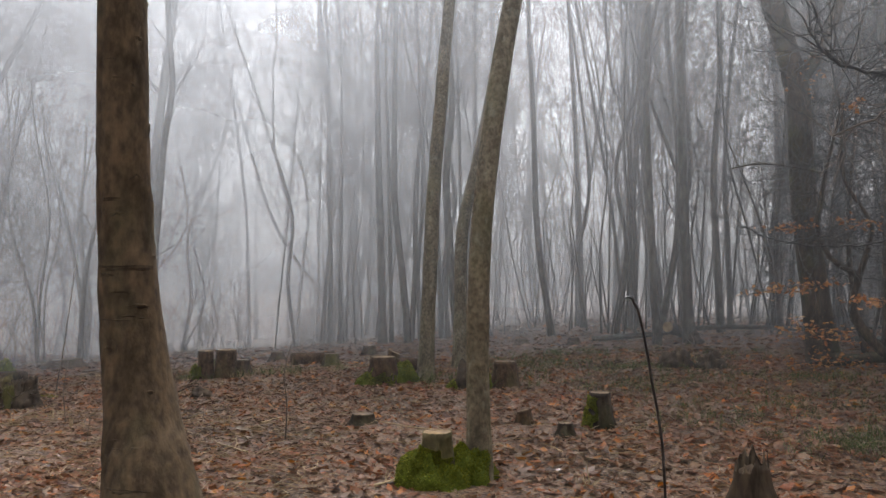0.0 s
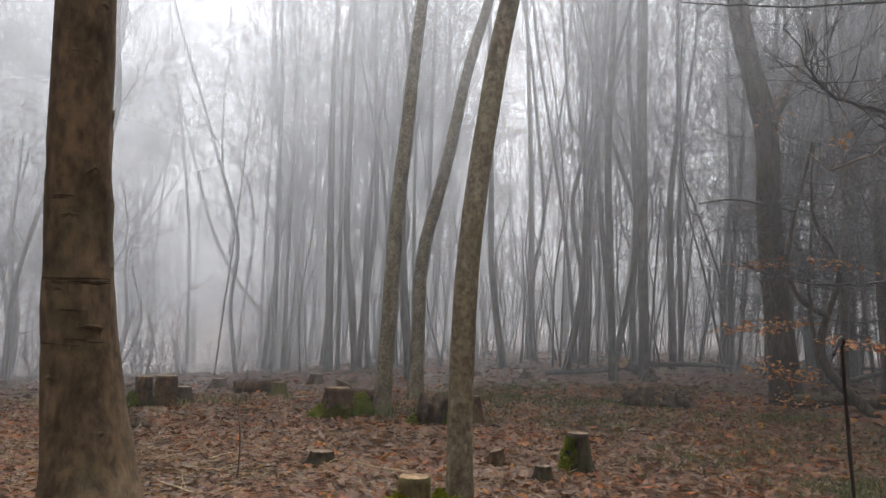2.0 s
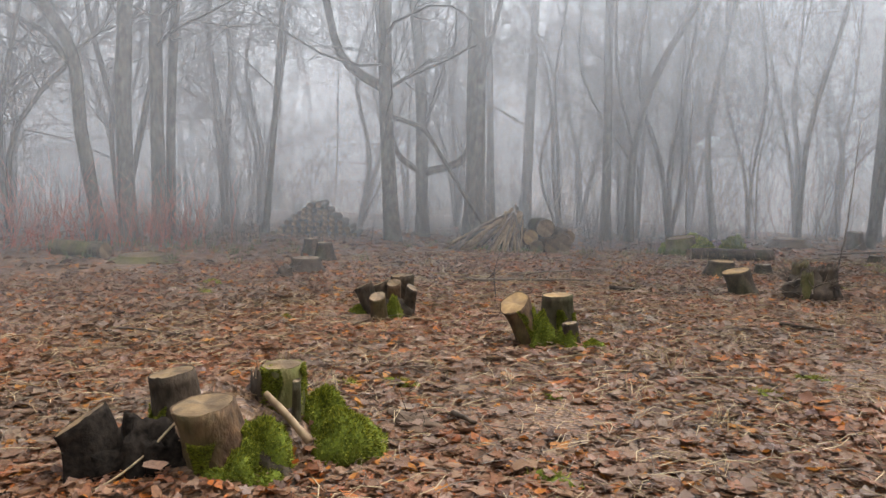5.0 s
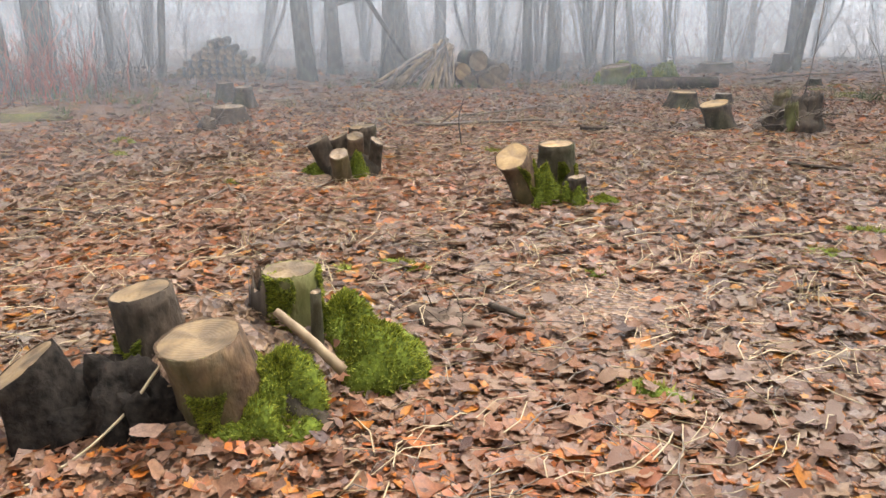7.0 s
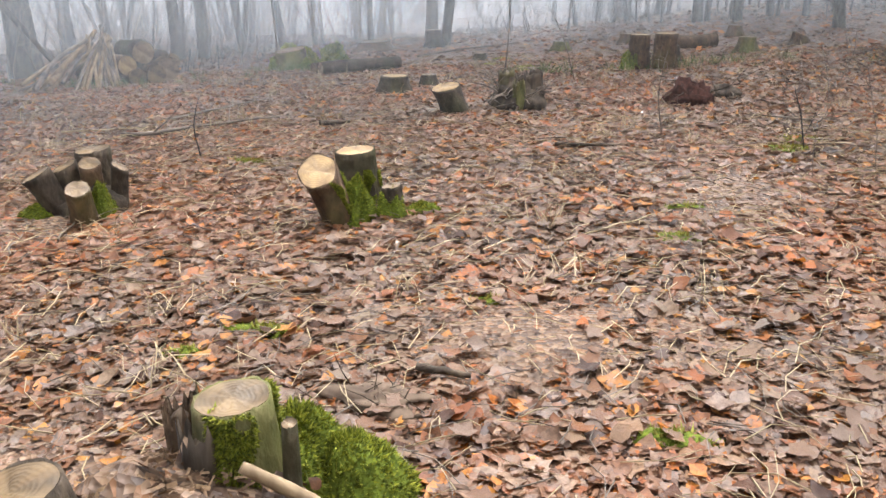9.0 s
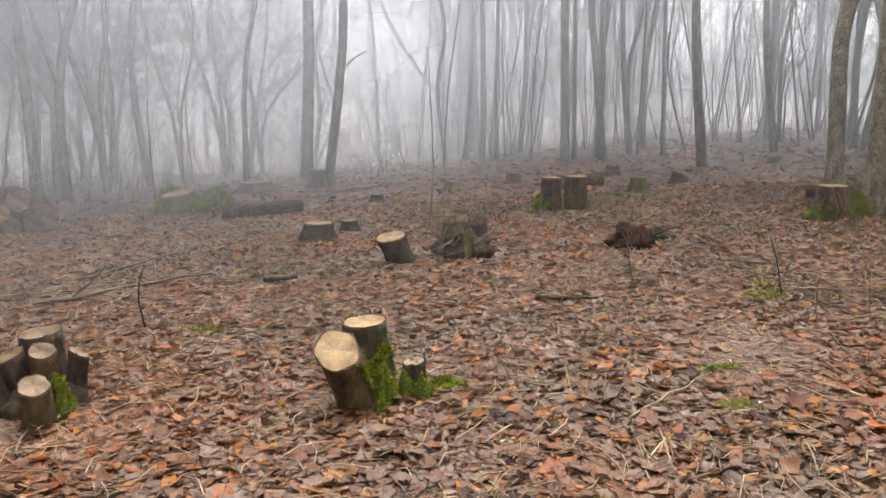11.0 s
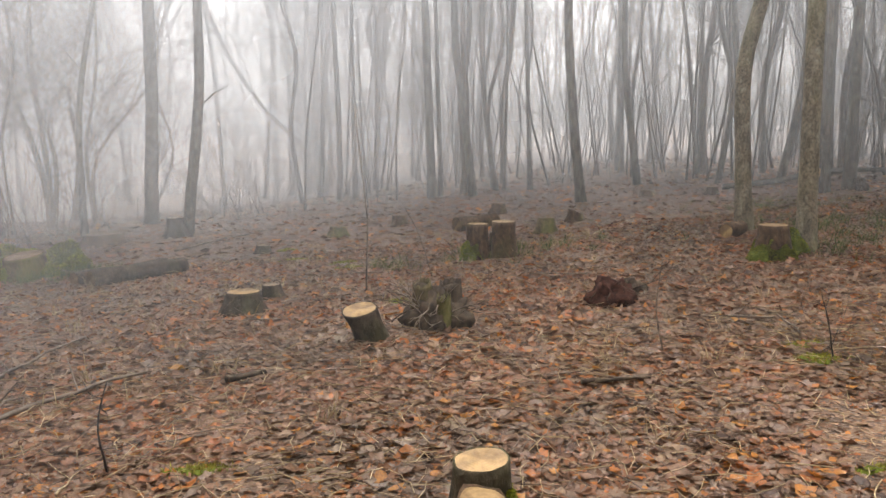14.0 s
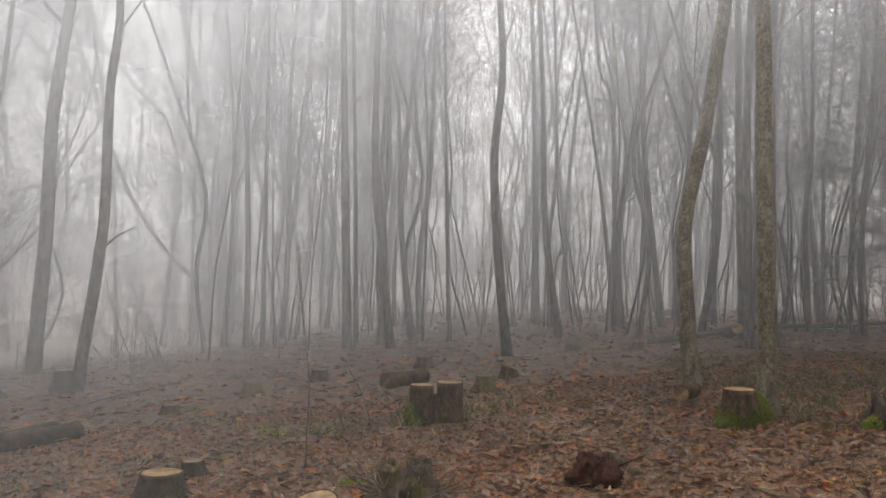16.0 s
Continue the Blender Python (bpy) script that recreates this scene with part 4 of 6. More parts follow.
def deep_thicket():
    """Slim coppice stems and brush crowding the deep wood on the shady side."""
    rng = np.random.default_rng(43)
    g = Build()
    for k in range(1000):
        a = rng.uniform(-1.25, 0.12)
        d = 23 + 34 * rng.uniform() ** 0.8
        x, y = -3.5 - d * math.sin(a), 3.0 + d * math.cos(a)
        if in_view_gap(x, y) or (x < 2 and y < 30):
            continue
        h, r = rng.uniform(2.5, 8), rng.uniform(0.012, 0.045)
        lean = rng.normal(0, 0.1, 2)
        base = np.array([x, y, gz(x, y) - 0.1])
        tip = base + np.array([lean[0] * h, lean[1] * h, h])
        mid = (base + tip) / 2 + np.array([*rng.normal(0, 0.25, 2), 0])
        g.tube([base, mid, tip], [r, r * 0.8, r * 0.3], 4)
        for j in range(4):
            w = rng.uniform(0.3, 0.95)
            q = rng.uniform(0, 6.28)
            at = base + (mid - base) * 2 * w if w < 0.5 else mid + (tip - mid) * (2 * w - 1)
            twiggy(g, at, (math.cos(q), math.sin(q), rng.uniform(0.4, 1.6)), rng.uniform(0.8, 2.4), r * 0.4, 1 if j < 2 else 0, rng, 0.3, 0.7, 3, 0.008)
    for k in range(1100):
        a, d = rng.uniform(0.0, 1.75), 25 + 26 * rng.uniform()
        x, y = -3.5 - d * math.sin(a), 3.0 + d * math.cos(a)
        twiggy(g, (x, y, gz(x, y) - 0.1), (rng.normal(0, 0.25), rng.normal(0, 0.25), 1), rng.uniform(0.8, 3.2), rng.uniform(0.01, 0.022), 1, rng, 0.3, 0.5, 4, 0.008)
    return tagged(part("coppice_thicket", g, DARK_BARK), "dense slim bare stems filling the deep wood", "trees", "", "stuff")


deep_thicket()


# ---------------------------------------------------------------- stumps
def tufts(g, p, nrm, size, rng):
    """Tiny pointed shoots standing on points p along nrm."""
    m = len(p)
    up = nrm + rng.normal(0, 0.45, (m, 3))
    side = np.cross(up, rng.standard_normal((m, 3)))
    side /= np.linalg.norm(side, axis=1)[:, None] + 1e-9
    s = size * rng.uniform(0.5, 1.6, (m, 1))
    g.add(np.stack([p - side * s * 0.3, p + side * s * 0.3, p + up * s], 1).reshape(-1, 3), [(3 * k, 3 * k + 1, 3 * k + 2) for k in range(m)])


def stem(parent, x, y, r, h, tilt=(0, 0), lean=(0, 0), cut=CUT_OLD, coat=None, seed=1, flare=1.35, base=1.15, moss=None, jag=0.0):
    """A sawn stem: fluted bark that flares into roots, a bark rim and the sawn face with its own slope; moss over part of the bark."""
    rng = np.random.default_rng(seed)
    sides, n = 34, 10
    a = np.arange(sides) * 2 * np.pi / sides
    lobes, ph = int(rng.integers(4, 7)), rng.uniform(0, 6.28)
    t = np.concatenate([[-0.15], np.linspace(0, 1, n - 1)])
    rings = np.zeros((n, sides, 3))
    for i, u in enumerate(t):
        c = max(u, 0)
        low = (1 - c) ** 2
        rad = r * (base + (1 - base) * c) + r * (flare - 1) * low
        k = 1 + (0.02 + 0.26 * low * (flare - 0.95)) * np.cos(lobes * a + ph) + 0.05 * np.sin(2 * a + ph * 2)
        k = k + np.array([(0.07 + 0.11 * low) * noise.noise(Vector((math.cos(q) * 1.3 + seed, math.sin(q) * 1.3, u * h * 5))) + (0.03 + 0.05 * low) * noise.noise(Vector((math.cos(q) * 5, math.sin(q) * 5 + seed, u * h * 7))) for q in a])
        rings[i] = np.stack([lean[0] * c + rad * k * np.cos(a), lean[1] * c + rad * k * np.sin(a), np.full(sides, u * h)], -1)
    top = rings[-1]
    c = top.mean(0)
    slope = lambda q: (q[:, 0] - c[0]) * tilt[0] + (q[:, 1] - c[1]) * tilt[1]
    top[:, 2] += slope(top) + 0.004 * rng.standard_normal(sides)
    for back, share in ((2, 0.75), (3, 0.45), (4, 0.2)):
        rings[-back][:, 2] += slope(rings[-back]) * share
    inner = top + (c - top) * 0.075
    inner[:, 2] = c[2] + slope(inner) - 0.003
    if jag:
        top[:, 2] += jag * rng.uniform(-0.6, 1.0, sides)
        inner[:, 2] = c[2] - jag * 1.2 + 0.3 * jag * rng.standard_normal(sides)
    g = Build()
    v = np.concatenate([rings.reshape(-1, 3), inner])
    f = [(i * sides + j, i * sides + (j + 1) % sides, (i + 1) * sides + (j + 1) % sides, (i + 1) * sides + j) for i in range(n) for j in range(sides)]
    g.add(v + np.array([x, y, 0]), f)
    ob = part("stem", g, coat or STUMP_BARK, parent)
    k = Build()
    layers = [inner + np.array([0, 0, 0.002])]
    hinge = rng.uniform(0, 6.28)
    for w in (0.72, 0.42):
        q = c + (inner - c) * w
        q[:, 2] += 0.006 * np.tanh(6 * (np.cos(a - hinge) - 0.2)) * (w < 0.8) + 0.002 * rng.standard_normal(sides)
        layers.append(q)
    kv = np.concatenate(layers + [[c]]) - c
    kf = [(m * sides + j, m * sides + (j + 1) % sides, (m + 1) * sides + (j + 1) % sides, (m + 1) * sides + j) for m in range(2) for j in range(sides)] + [(2 * sides + j, 2 * sides + (j + 1) % sides, 3 * sides) for j in range(sides)]
    k.add(kv, kf)
    part("sawn_face", k, cut, ob).location = (x + c[0], y + c[1], c[2])
    if moss:
        a0, a1, lo, hi = math.radians(moss[0]), math.radians(moss[1]), moss[2], moss[3]
        mg = Build()
        sel = [j for j in range(sides) if (a[j] - a0) % (2 * np.pi) < (a1 - a0)]
        P = rings[:, sel] + np.array([x, y, 0])
        ctr = np.array([x, y, 0]) + np.stack([lean[0] * np.clip(t, 0, 1), lean[1] * np.clip(t, 0, 1), t * h], -1)
        out = P - ctr[:, None]
        out[:, :, 2] = 0
        out /= np.linalg.norm(out, axis=2)[:, :, None] + 1e-9
        m = int(170000 * (a1 - a0) * r * 1.3 * h)
        i, j = rng.integers(0, n - 1, m), rng.integers(0, len(sel) - 1, m)
        fu, fw = rng.uniform(0, 1, (m, 1)), rng.uniform(0, 1, (m, 1))
        q = (P[i, j] * (1 - fw) + P[i, j + 1] * fw) * (1 - fu) + (P[i + 1, j] * (1 - fw) + P[i + 1, j + 1] * fw) * fu
        nr = out[i, j] + np.array([0, 0, 0.25])
        pat = np.array([noise.noise(Vector(z) * 9) for z in q])
        edge = (j + fw[:, 0]) / (len(sel) - 1)
        ok = (q[:, 2] / h > lo + 0.12 * pat) & (q[:, 2] / h < hi + 0.25 * pat) & (np.minimum(edge, 1 - edge) > 0.10 + 0.16 * pat) & (pat > -0.38)
        tufts(mg, q[ok] + nr[ok] * 0.004, nr[ok], 0.0085, rng)
        tagged(part("moss", mg, MOSS, parent, "bright green moss on the bark"), kind="stuff")
    return ob


def moss_mound(parent, x, y, a, b, c, seed, mat=MOSS, size=0.0095, dens=70000):
    """One cushion of moss: a lumpy mound bristling with tiny pointed shoots."""
    rng = np.random.default_rng(seed)
    g = Build()
    nu, nw = 9, 22
    off = rng.uniform(0, 50)
    v = []
    for p in np.linspace(-0.25, np.pi / 2, nu):
        for q in np.arange(nw) * 2 * np.pi / nw:
            n = Vector((math.cos(p) * math.cos(q), math.cos(p) * math.sin(q), math.sin(p)))
            k = 1 + 0.5 * noise.noise(n * 1.4 + Vector((off, 0, 0))) + 0.18 * noise.noise(n * 4.5 + Vector((off, 9, 0)))
            w = (1 - max(n.z, 0) ** 1.8) ** 0.65 if p > 0 else 1.0
            v.append((x + a * math.cos(q) * w * k, y + b * math.sin(q) * w * k, c * max(n.z, -0.3) * (0.4 + 0.6 * k)))
    v = np.array(v)
    bed = Build()
    bed.add(v, [(i * nw + j, i * nw + (j + 1) % nw, (i + 1) * nw + (j + 1) % nw, (i + 1) * nw + j) for i in range(nu - 1) for j in range(nw)])
    cushion = part("moss_cushion", bed, MOSS_BED, parent, "dark inside of a moss cushion")
    V = v.reshape(nu, nw, 3)
    m = int(dens * (a * b + (a + b) * c) * 1.2)
    i, j = rng.integers(0, nu - 1, m), rng.integers(0, nw, m)
    fu, fw = rng.uniform(0, 1, (m, 1)), rng.uniform(0, 1, (m, 1))
    j2 = (j + 1) % nw
    p = (V[i, j] * (1 - fw) + V[i, j2] * fw) * (1 - fu) + (V[i + 1, j] * (1 - fw) + V[i + 1, j2] * fw) * fu
    nrm = (p - np.array([x, y, 0])) / np.array([a, b, c]) ** 2
    nrm /= np.linalg.norm(nrm, axis=1)[:, None] + 1e-9
    up = nrm + rng.normal(0, 0.45, (m, 3))
    side = np.cross(up, rng.standard_normal((m, 3)))
    side /= np.linalg.norm(side, axis=1)[:, None] + 1e-9
    s = size * rng.uniform(0.5, 1.5, (m, 1))
    tri = np.stack([p - side * s * 0.3, p + side * s * 0.3, p + up * s], 1).reshape(-1, 3)
    g.add(tri, [(3 * k, 3 * k + 1, 3 * k + 2) for k in range(m)])
    tagged(part("moss", g, mat, cushion, "bright green cushion moss"), kind="stuff")
    return cushion


def stump(x, y, r, h, label, seed, cut=CUT_OLD, coat=None, tilt=(0, 0), lean=(0, 0), flare=1.4, moss=(), group="sawn stumps", base=1.12, drape=None, jag=0.0):
    t = thing("tree_stump", x, y, None, 0, label, "tree stump", group)
    stem(t, 0, 0, r, h, tilt, lean, cut, coat, seed, flare, base, drape, jag)
    for k, (mx, my, ma, mb, mc) in enumerate(moss):
        moss_mound(t, mx, my, ma, mb, mc, seed * 3 + k)
    return t


MOSSY_BARK = bark("mossy_stump_bark", (0.05, 0.038, 0.024), (0.15, 0.11, 0.062), (0.12, 0.125, 0.022), 0.75, 0.8, stretch=0.6)
BROWN_BARK = bark("brown_stump_bark", (0.036, 0.021, 0.012), (0.12, 0.07, 0.035), (0.085, 0.08, 0.024), 0.2, 0.8, stretch=0.6)
STUMP_BARK = bark("dark_stump_bark", (0.022, 0.016, 0.011), (0.08, 0.056, 0.036), (0.055, 0.056, 0.02), 0.4, 0.8, stretch=0.6)

BLACK_ROT = plain_var("black_rotten_bark", (0.005, 0.004, 0.003), (0.026, 0.019, 0.014), 30, 0.95, 0.08, 1.0)
# near stool: sawn stems round a rotten middle, moss mounds and a stick
stool = thing("coppice_stool", -5.65, 3.25, None, 0, "cluster of sawn stems with bright moss and a leaning stick", "tree stump", "coppice stools")
stem(stool, 0.11, -0.05, 0.152, 0.40, (0.02, 0.10), (-0.05, -0.12), CUT_OLD, BROWN_BARK, 41, 1.2, 1.08, (-75, 140, -0.1, 0.72))
stem(stool, -0.31, -0.06, 0.108, 0.46, (0.10, 0.12), (-0.05, -0.05), CUT_OLD, STUMP_BARK, 42, 1.35, 1.2, (-130, -40, 0.1, 0.7))
stem(stool, -0.02, 0.32, 0.098, 0.49, (0, 0.06), (0, 0), CUT_OLD, MOSSY_BARK, 43, 1.5, 1.25, (-110, 110, 0.1, 0.95))
stem(stool, -0.40, -0.44, 0.125, 0.27, (0.4, 0.5), (-0.10, -0.08), CUT_OLD, BLACK_ROT, 44, 1.3, 1.2)
stem(stool, -0.16, 0.33, 0.05, 0.44, (0.2, 0.2), (-0.02, 0), ROT, BROWN_BARK, 46, jag=0.06)
stem(stool, 0.13, 0.30, 0.022, 0.44, (0.1, 0.2), (0.01, 0), CUT_GREY, STUMP_BARK, 47)
stem(stool, -0.08, 0.24, 0.06, 0.42, (0, 0), (0.0, 0), ROT, ROT, 50, jag=0.07)


def lump(name, parent, x, y, a, b, c, mat, seed, label="", rough=0.45):
    """A lumpy mass lying on the ground: torn wood, earth or rotten roots."""
    g = Build()
    nu, nw = 13, 30
    v = []
    for p in np.linspace(-0.3, np.pi / 2, nu):
        for q in np.arange(nw) * 2 * np.pi / nw:
            n = Vector((math.cos(p) * math.cos(q), math.cos(p) * math.sin(q), math.sin(p)))
            k = 1 + rough * noise.noise(n * 1.9 + Vector((seed, 0, 0))) + 0.5 * rough * noise.noise(n * 5.0 + Vector((0, seed, 0))) + 0.25 * rough * noise.noise(n * 13.0 + Vector((0, 0, seed)))
            v.append((x + a * n.x * k, y + b * n.y * k, c * n.z * k))
    g.add(v, [(i * nw + j, i * nw + (j + 1) % nw, (i + 1) * nw + (j + 1) % nw, (i + 1) * nw + j) for i in range(nu - 1) for j in range(nw)])
    return part(name, g, mat, parent, label)


lump("rotten_root", stool, -0.27, -0.30, 0.26, 0.24, 0.27, BLACK_ROT, 58, "black rotten root mass")
lump("rotten_root", stool, -0.10, -0.28, 0.17, 0.15, 0.22, BLACK_ROT, 59, "black rotten root mass")
chips = Build()
crng = np.random.default_rng(48)
cv = []
for p in np.linspace(0, np.pi / 2, 7):
    for q in np.arange(20) * 2 * np.pi / 20:
        cv.append((-0.12 + 0.42 * math.cos(p) * math.cos(q), 0.12 + 0.42 * math.cos(p) * math.sin(q), 0.35 * math.sin(p) * (1 + 0.09 * crng.standard_normal())))
chips.add(cv, [(i * 20 + j, i * 20 + (j + 1) % 20, (i + 1) * 20 + (j + 1) % 20, (i + 1) * 20 + j) for i in range(6) for j in range(20)])
tagged(part("sawdust", chips, LITTER_GROUND, stool, "brown sawdust and wood chips"), kind="stuff")
bits = Build()
for k in range(1000):
    q, w = crng.uniform(0, 6.28), crng.uniform(0, 1) ** 0.6
    p = np.array([-0.12 + 0.43 * w * math.cos(q), 0.12 + 0.43 * w * math.sin(q), 0.35 * math.sqrt(max(1 - w * w, 0)) + 0.012])
    d = unit(crng.standard_normal(3) * np.array([1, 1, 0.35])) * crng.uniform(0.006, 0.022)
    s = unit(np.cross(d, crng.standard_normal(3))) * crng.uniform(0.002, 0.006)
    bits.add([p - d - s, p + d - s, p + d + s, p - d + s], [(0, 1, 2, 3)])
tagged(part("chip_litter", bits, CHIPS, stool, "loose tan wood chips"), kind="stuff")
moss_mound(stool, 0.17, 0.55, 0.23, 0.23, 0.25, 45, size=0.011)
moss_mound(stool, 0.06, 0.5, 0.15, 0.17, 0.35, 39, size=0.011)
moss_mound(stool, 0.22, 0.02, 0.17, 0.18, 0.30, 49, size=0.010)
moss_mound(stool, 0.22, -0.13, 0.15, 0.15, 0.20, 40, size=0.010)
moss_mound(stool, 0.30, -0.02, 0.14, 0.14, 0.14, 38, size=0.010)
rt = Build()
rl = smooth_line([(0.20, -0.04, 0.20), (0.29, 0.02, 0.14), (0.38, 0.06, 0.07), (0.47, 0.10, -0.05)], 4)
rt.tube(rl, np.linspace(0.062, 0.042, len(rl)), 12, True, 0.05)
part("root", rt, STUMP_BARK, stool, "dark surface root")
sk = Build()
sk.tube(smooth_line([(0.06, 0.17, 0.385), (0.19, 0.21, 0.29), (0.32, 0.245, 0.185)], 5), np.linspace(0.016, 0.022, 11), 12, True, 0.05)
part("stick", sk, BARE, stool, "barkless pale broken stick")
cd = Build()
cd.tube(smooth_line([(-0.05, -0.26, 0.3), (-0.06, -0.42, 0.17), (-0.12, -0.6, 0.06), (-0.2, -0.8, 0.01)], 4), np.linspace(0.0055, 0.004, 13), 6, False, 0.08)
part("dead_twig", cd, STRAW, stool, "thin pale dead twig")

lr = np.random.default_rng(57)
n_ = 46
lx, ly = lr.uniform(-0.35, 0.5, n_), lr.uniform(-0.5, 0.45, n_)
lz = np.where(lx > 0.2, 0.16, 0.24) - 0.12 * np.hypot(lx, ly) + lr.uniform(0, 0.03, n_)
keep = (np.hypot(lx - 0.09, ly + 0.13) > 0.24) & (np.hypot(lx + 0.31, ly + 0.05) > 0.15)
scatter("fallen_leaves", LEAVES, np.stack([lx - 5.65, ly + 3.25, lz + gz(-5.65, 3.25)], -1)[keep], (0.075 * lr.uniform(0.6, 1.5, n_))[keep], 0.45, LITTER, lr, "brown and rusty leaves caught between sawn stems", "fallen leaves")

mound = Build()
mv = []
for w in np.linspace(0, 1, 9):
    for q in np.arange(30) * 2 * np.pi / 30:
        px, py = 0.78 * w * math.cos(q), -0.08 + 0.72 * w * math.sin(q)
        mv.append((px, py, 0.12 * (1 - w * w) ** 1.5 + 0.02 * noise.noise(Vector((px * 6, py * 6, 3))) - 0.012 * (w > 0.95)))
mound.add(mv, [(i * 30 + j, i * 30 + (j + 1) % 30, (i + 1) * 30 + (j + 1) % 30, (i + 1) * 30 + j) for i in range(8) for j in range(30)])
part("earth_mound", mound, LITTER_GROUND, stool, "low rise of brown earth round the stems")
n_ = 950
mw, mq = np.sqrt(lr.uniform(0.12, 1, n_)), lr.uniform(0, 6.28, n_)
scatter("fallen_leaves", LEAVES, np.stack([-5.65 + 0.78 * mw * np.cos(mq), 3.17 + 0.72 * mw * np.sin(mq), gz(-5.65, 3.25) + 0.12 * (1 - mw * mw) ** 1.5 + lr.uniform(0.008, 0.03, n_)], -1), 0.06 * lr.uniform(0.4, 1.5, n_), 0.3, LITTER, lr, "brown leaves lying on the rise round sawn stems", "fallen leaves")
n_ = 3000
mw, mq = np.sqrt(lr.uniform(0.1, 1, n_)), lr.uniform(0, 6.28, n_)
scatter("leaf_crumbs", LEAVES_FAR, np.stack([-5.65 + 0.8 * mw * np.cos(mq), 3.17 + 0.74 * mw * np.sin(mq), gz(-5.65, 3.25) + 0.12 * (1 - mw * mw) ** 1.5 + lr.uniform(0.004, 0.02, n_)], -1), 0.026 * lr.uniform(0.4, 1.6, n_), 0.35, LITTER, lr, "crumbled leaves and earth round sawn stems", "fallen leaves")

scrape = thing("earth_scrape", -5.5, 4.36, None, 0, "dark crumbly bare earth with torn rootlets", "bare earth")
lump("earth", scrape, 0, 0, 0.2, 0.12, 0.05, SOIL, 97, "", 0.6)
sg = Build()
for k in range(26):
    q = lr.normal(0, 1, 2) * np.array([0.12, 0.07])
    twiggy(sg, (q[0], q[1], 0.03), (*lr.normal(0, 1, 2), 0.3), lr.uniform(0.05, 0.16), 0.003, 0, lr, 0.0, 0.7, 2, 0.0012)
tagged(part("root_fringe", sg, ROT, scrape), kind="stuff")

# mossy double stump
e = thing("coppice_stool", -6.33, 6.42, None, 0, "two sawn stems with bright green moss down one side", "tree stump", "coppice stools")
stem(e, 0.05, 0.0, 0.125, 0.34, (-0.06, 0.58), (-0.11, -0.11), CUT_FRESH, BROWN_BARK, 51, 1.12, 0.86, (-45, 80, -0.1, 0.8))
stem(e, 0.04, 0.34, 0.122, 0.37, (0.04, 0.06), (0, 0), CUT_FRESH, STUMP_BARK, 52, 1.25, 1.1, (-60, 60, 0.0, 0.6))
stem(e, 0.33, 0.13, 0.06, 0.2, (0.1, 0.1), (0, 0), CUT_GREY, STUMP_BARK, 54)
moss_mound(e, 0.14, 0.0, 0.10, 0.14, 0.26, 53)
moss_mound(e, 0.33, 0.12, 0.10, 0.09, 0.18, 55)
moss_mound(e, 0.5, 0.2, 0.12, 0.08, 0.07, 56)

f_ = thing("coppice_stool", -7.90, 6.37, None, 0, "ring of thin dark sawn stems round a mossy middle", "tree stump", "coppice stools")
for (x, y, r, h, tl, ln_, s) in ((-0.07, 0.04, 0.072, 0.33, (-0.14, 0.3), (0.0, 0.0), 61), (0.0, -0.2, 0.078, 0.24, (-0.16, 0.36), (0.02, -0.05), 62), (-0.24, -0.05, 0.085, 0.28, (0.42, 0.3), (-0.12, -0.06), 63), (-0.17, 0.04, 0.075, 0.31, (0.35, 0.3), (-0.07, -0.02), 67),
                               (-0.16, 0.22, 0.11, 0.37, (0.05, 0.08), (-0.02, 0.03), 65), (0.04, 0.12, 0.05, 0.29, (-0.6, -0.1), (0.04, 0.02), 64)):
    stem(f_, x, y, r, h, tl, ln_, CUT_OLD if s % 2 else CUT_GREY, BROWN_BARK if s in (62, 61) else STUMP_BARK, s, 1.2, 0.95)
lump("stool_base", f_, -0.08, 0.04, 0.2, 0.2, 0.2, STUMP_BARK, 68, "dark knotted wood between the stems", 0.3)
moss_mound(f_, -0.36, -0.14, 0.11, 0.09, 0.09, 66)
moss_mound(f_, 0.05, -0.07, 0.085, 0.085, 0.21, 69)

stump(-0.05, 6.3, 0.115, 0.40, "fresh orange-topped stump wrapped in moss", 71, CUT_FRESH, MOSSY_BARK, moss=((-0.12, -0.05, 0.17, 0.17, 0.28), (0.24, 0.08, 0.22, 0.22, 0.28), (0.06, -0.15, 0.2, 0.13, 0.18)), drape=(120, 380, -0.1, 0.65))
stump(-0.92, 12.4, 0.19, 0.42, "broad fresh-cut stump with mossy sides", 72, CUT_FRESH, BROWN_BARK, moss=((-0.24, -0.08, 0.14, 0.16, 0.18), (0.33, 0.08, 0.2, 0.16, 0.34)), drape=(100, 400, -0.1, 0.4))
dd = thing("coppice_stool", -4.0, 14.35, None, 0, "pair of tall sawn stems grown together, tan tops", "tree stump", "coppice stools")
stem(dd, -0.2, 0, 0.145, 0.5, (0, 0), (0, 0), CUT_FRESH, BROWN_BARK, 73, 1.12, 1.02, (120, 290, -0.1, 0.35))
stem(dd, 0.17, -0.02, 0.17, 0.52, (0, 0), (0, 0), CUT_FRESH, BROWN_BARK, 74, 1.12, 1.02)
moss_mound(dd, -0.36, -0.08, 0.12, 0.12, 0.24, 70)
stump(-7.35, 12.05, 0.17, 0.22, "low sawn stump with tan top", 75, CUT_FRESH, STUMP_BARK)
stump(-7.05, 12.75, 0.10, 0.16, "small low dark stump", 76, CUT_GREY)
stump(-6.25, 10.35, 0.15, 0.27, "tilted brown sawn stump", 77, CUT_FRESH, STUMP_BARK, (0.12, 0.2), (-0.11, -0.02), 1.2, base=0.9)
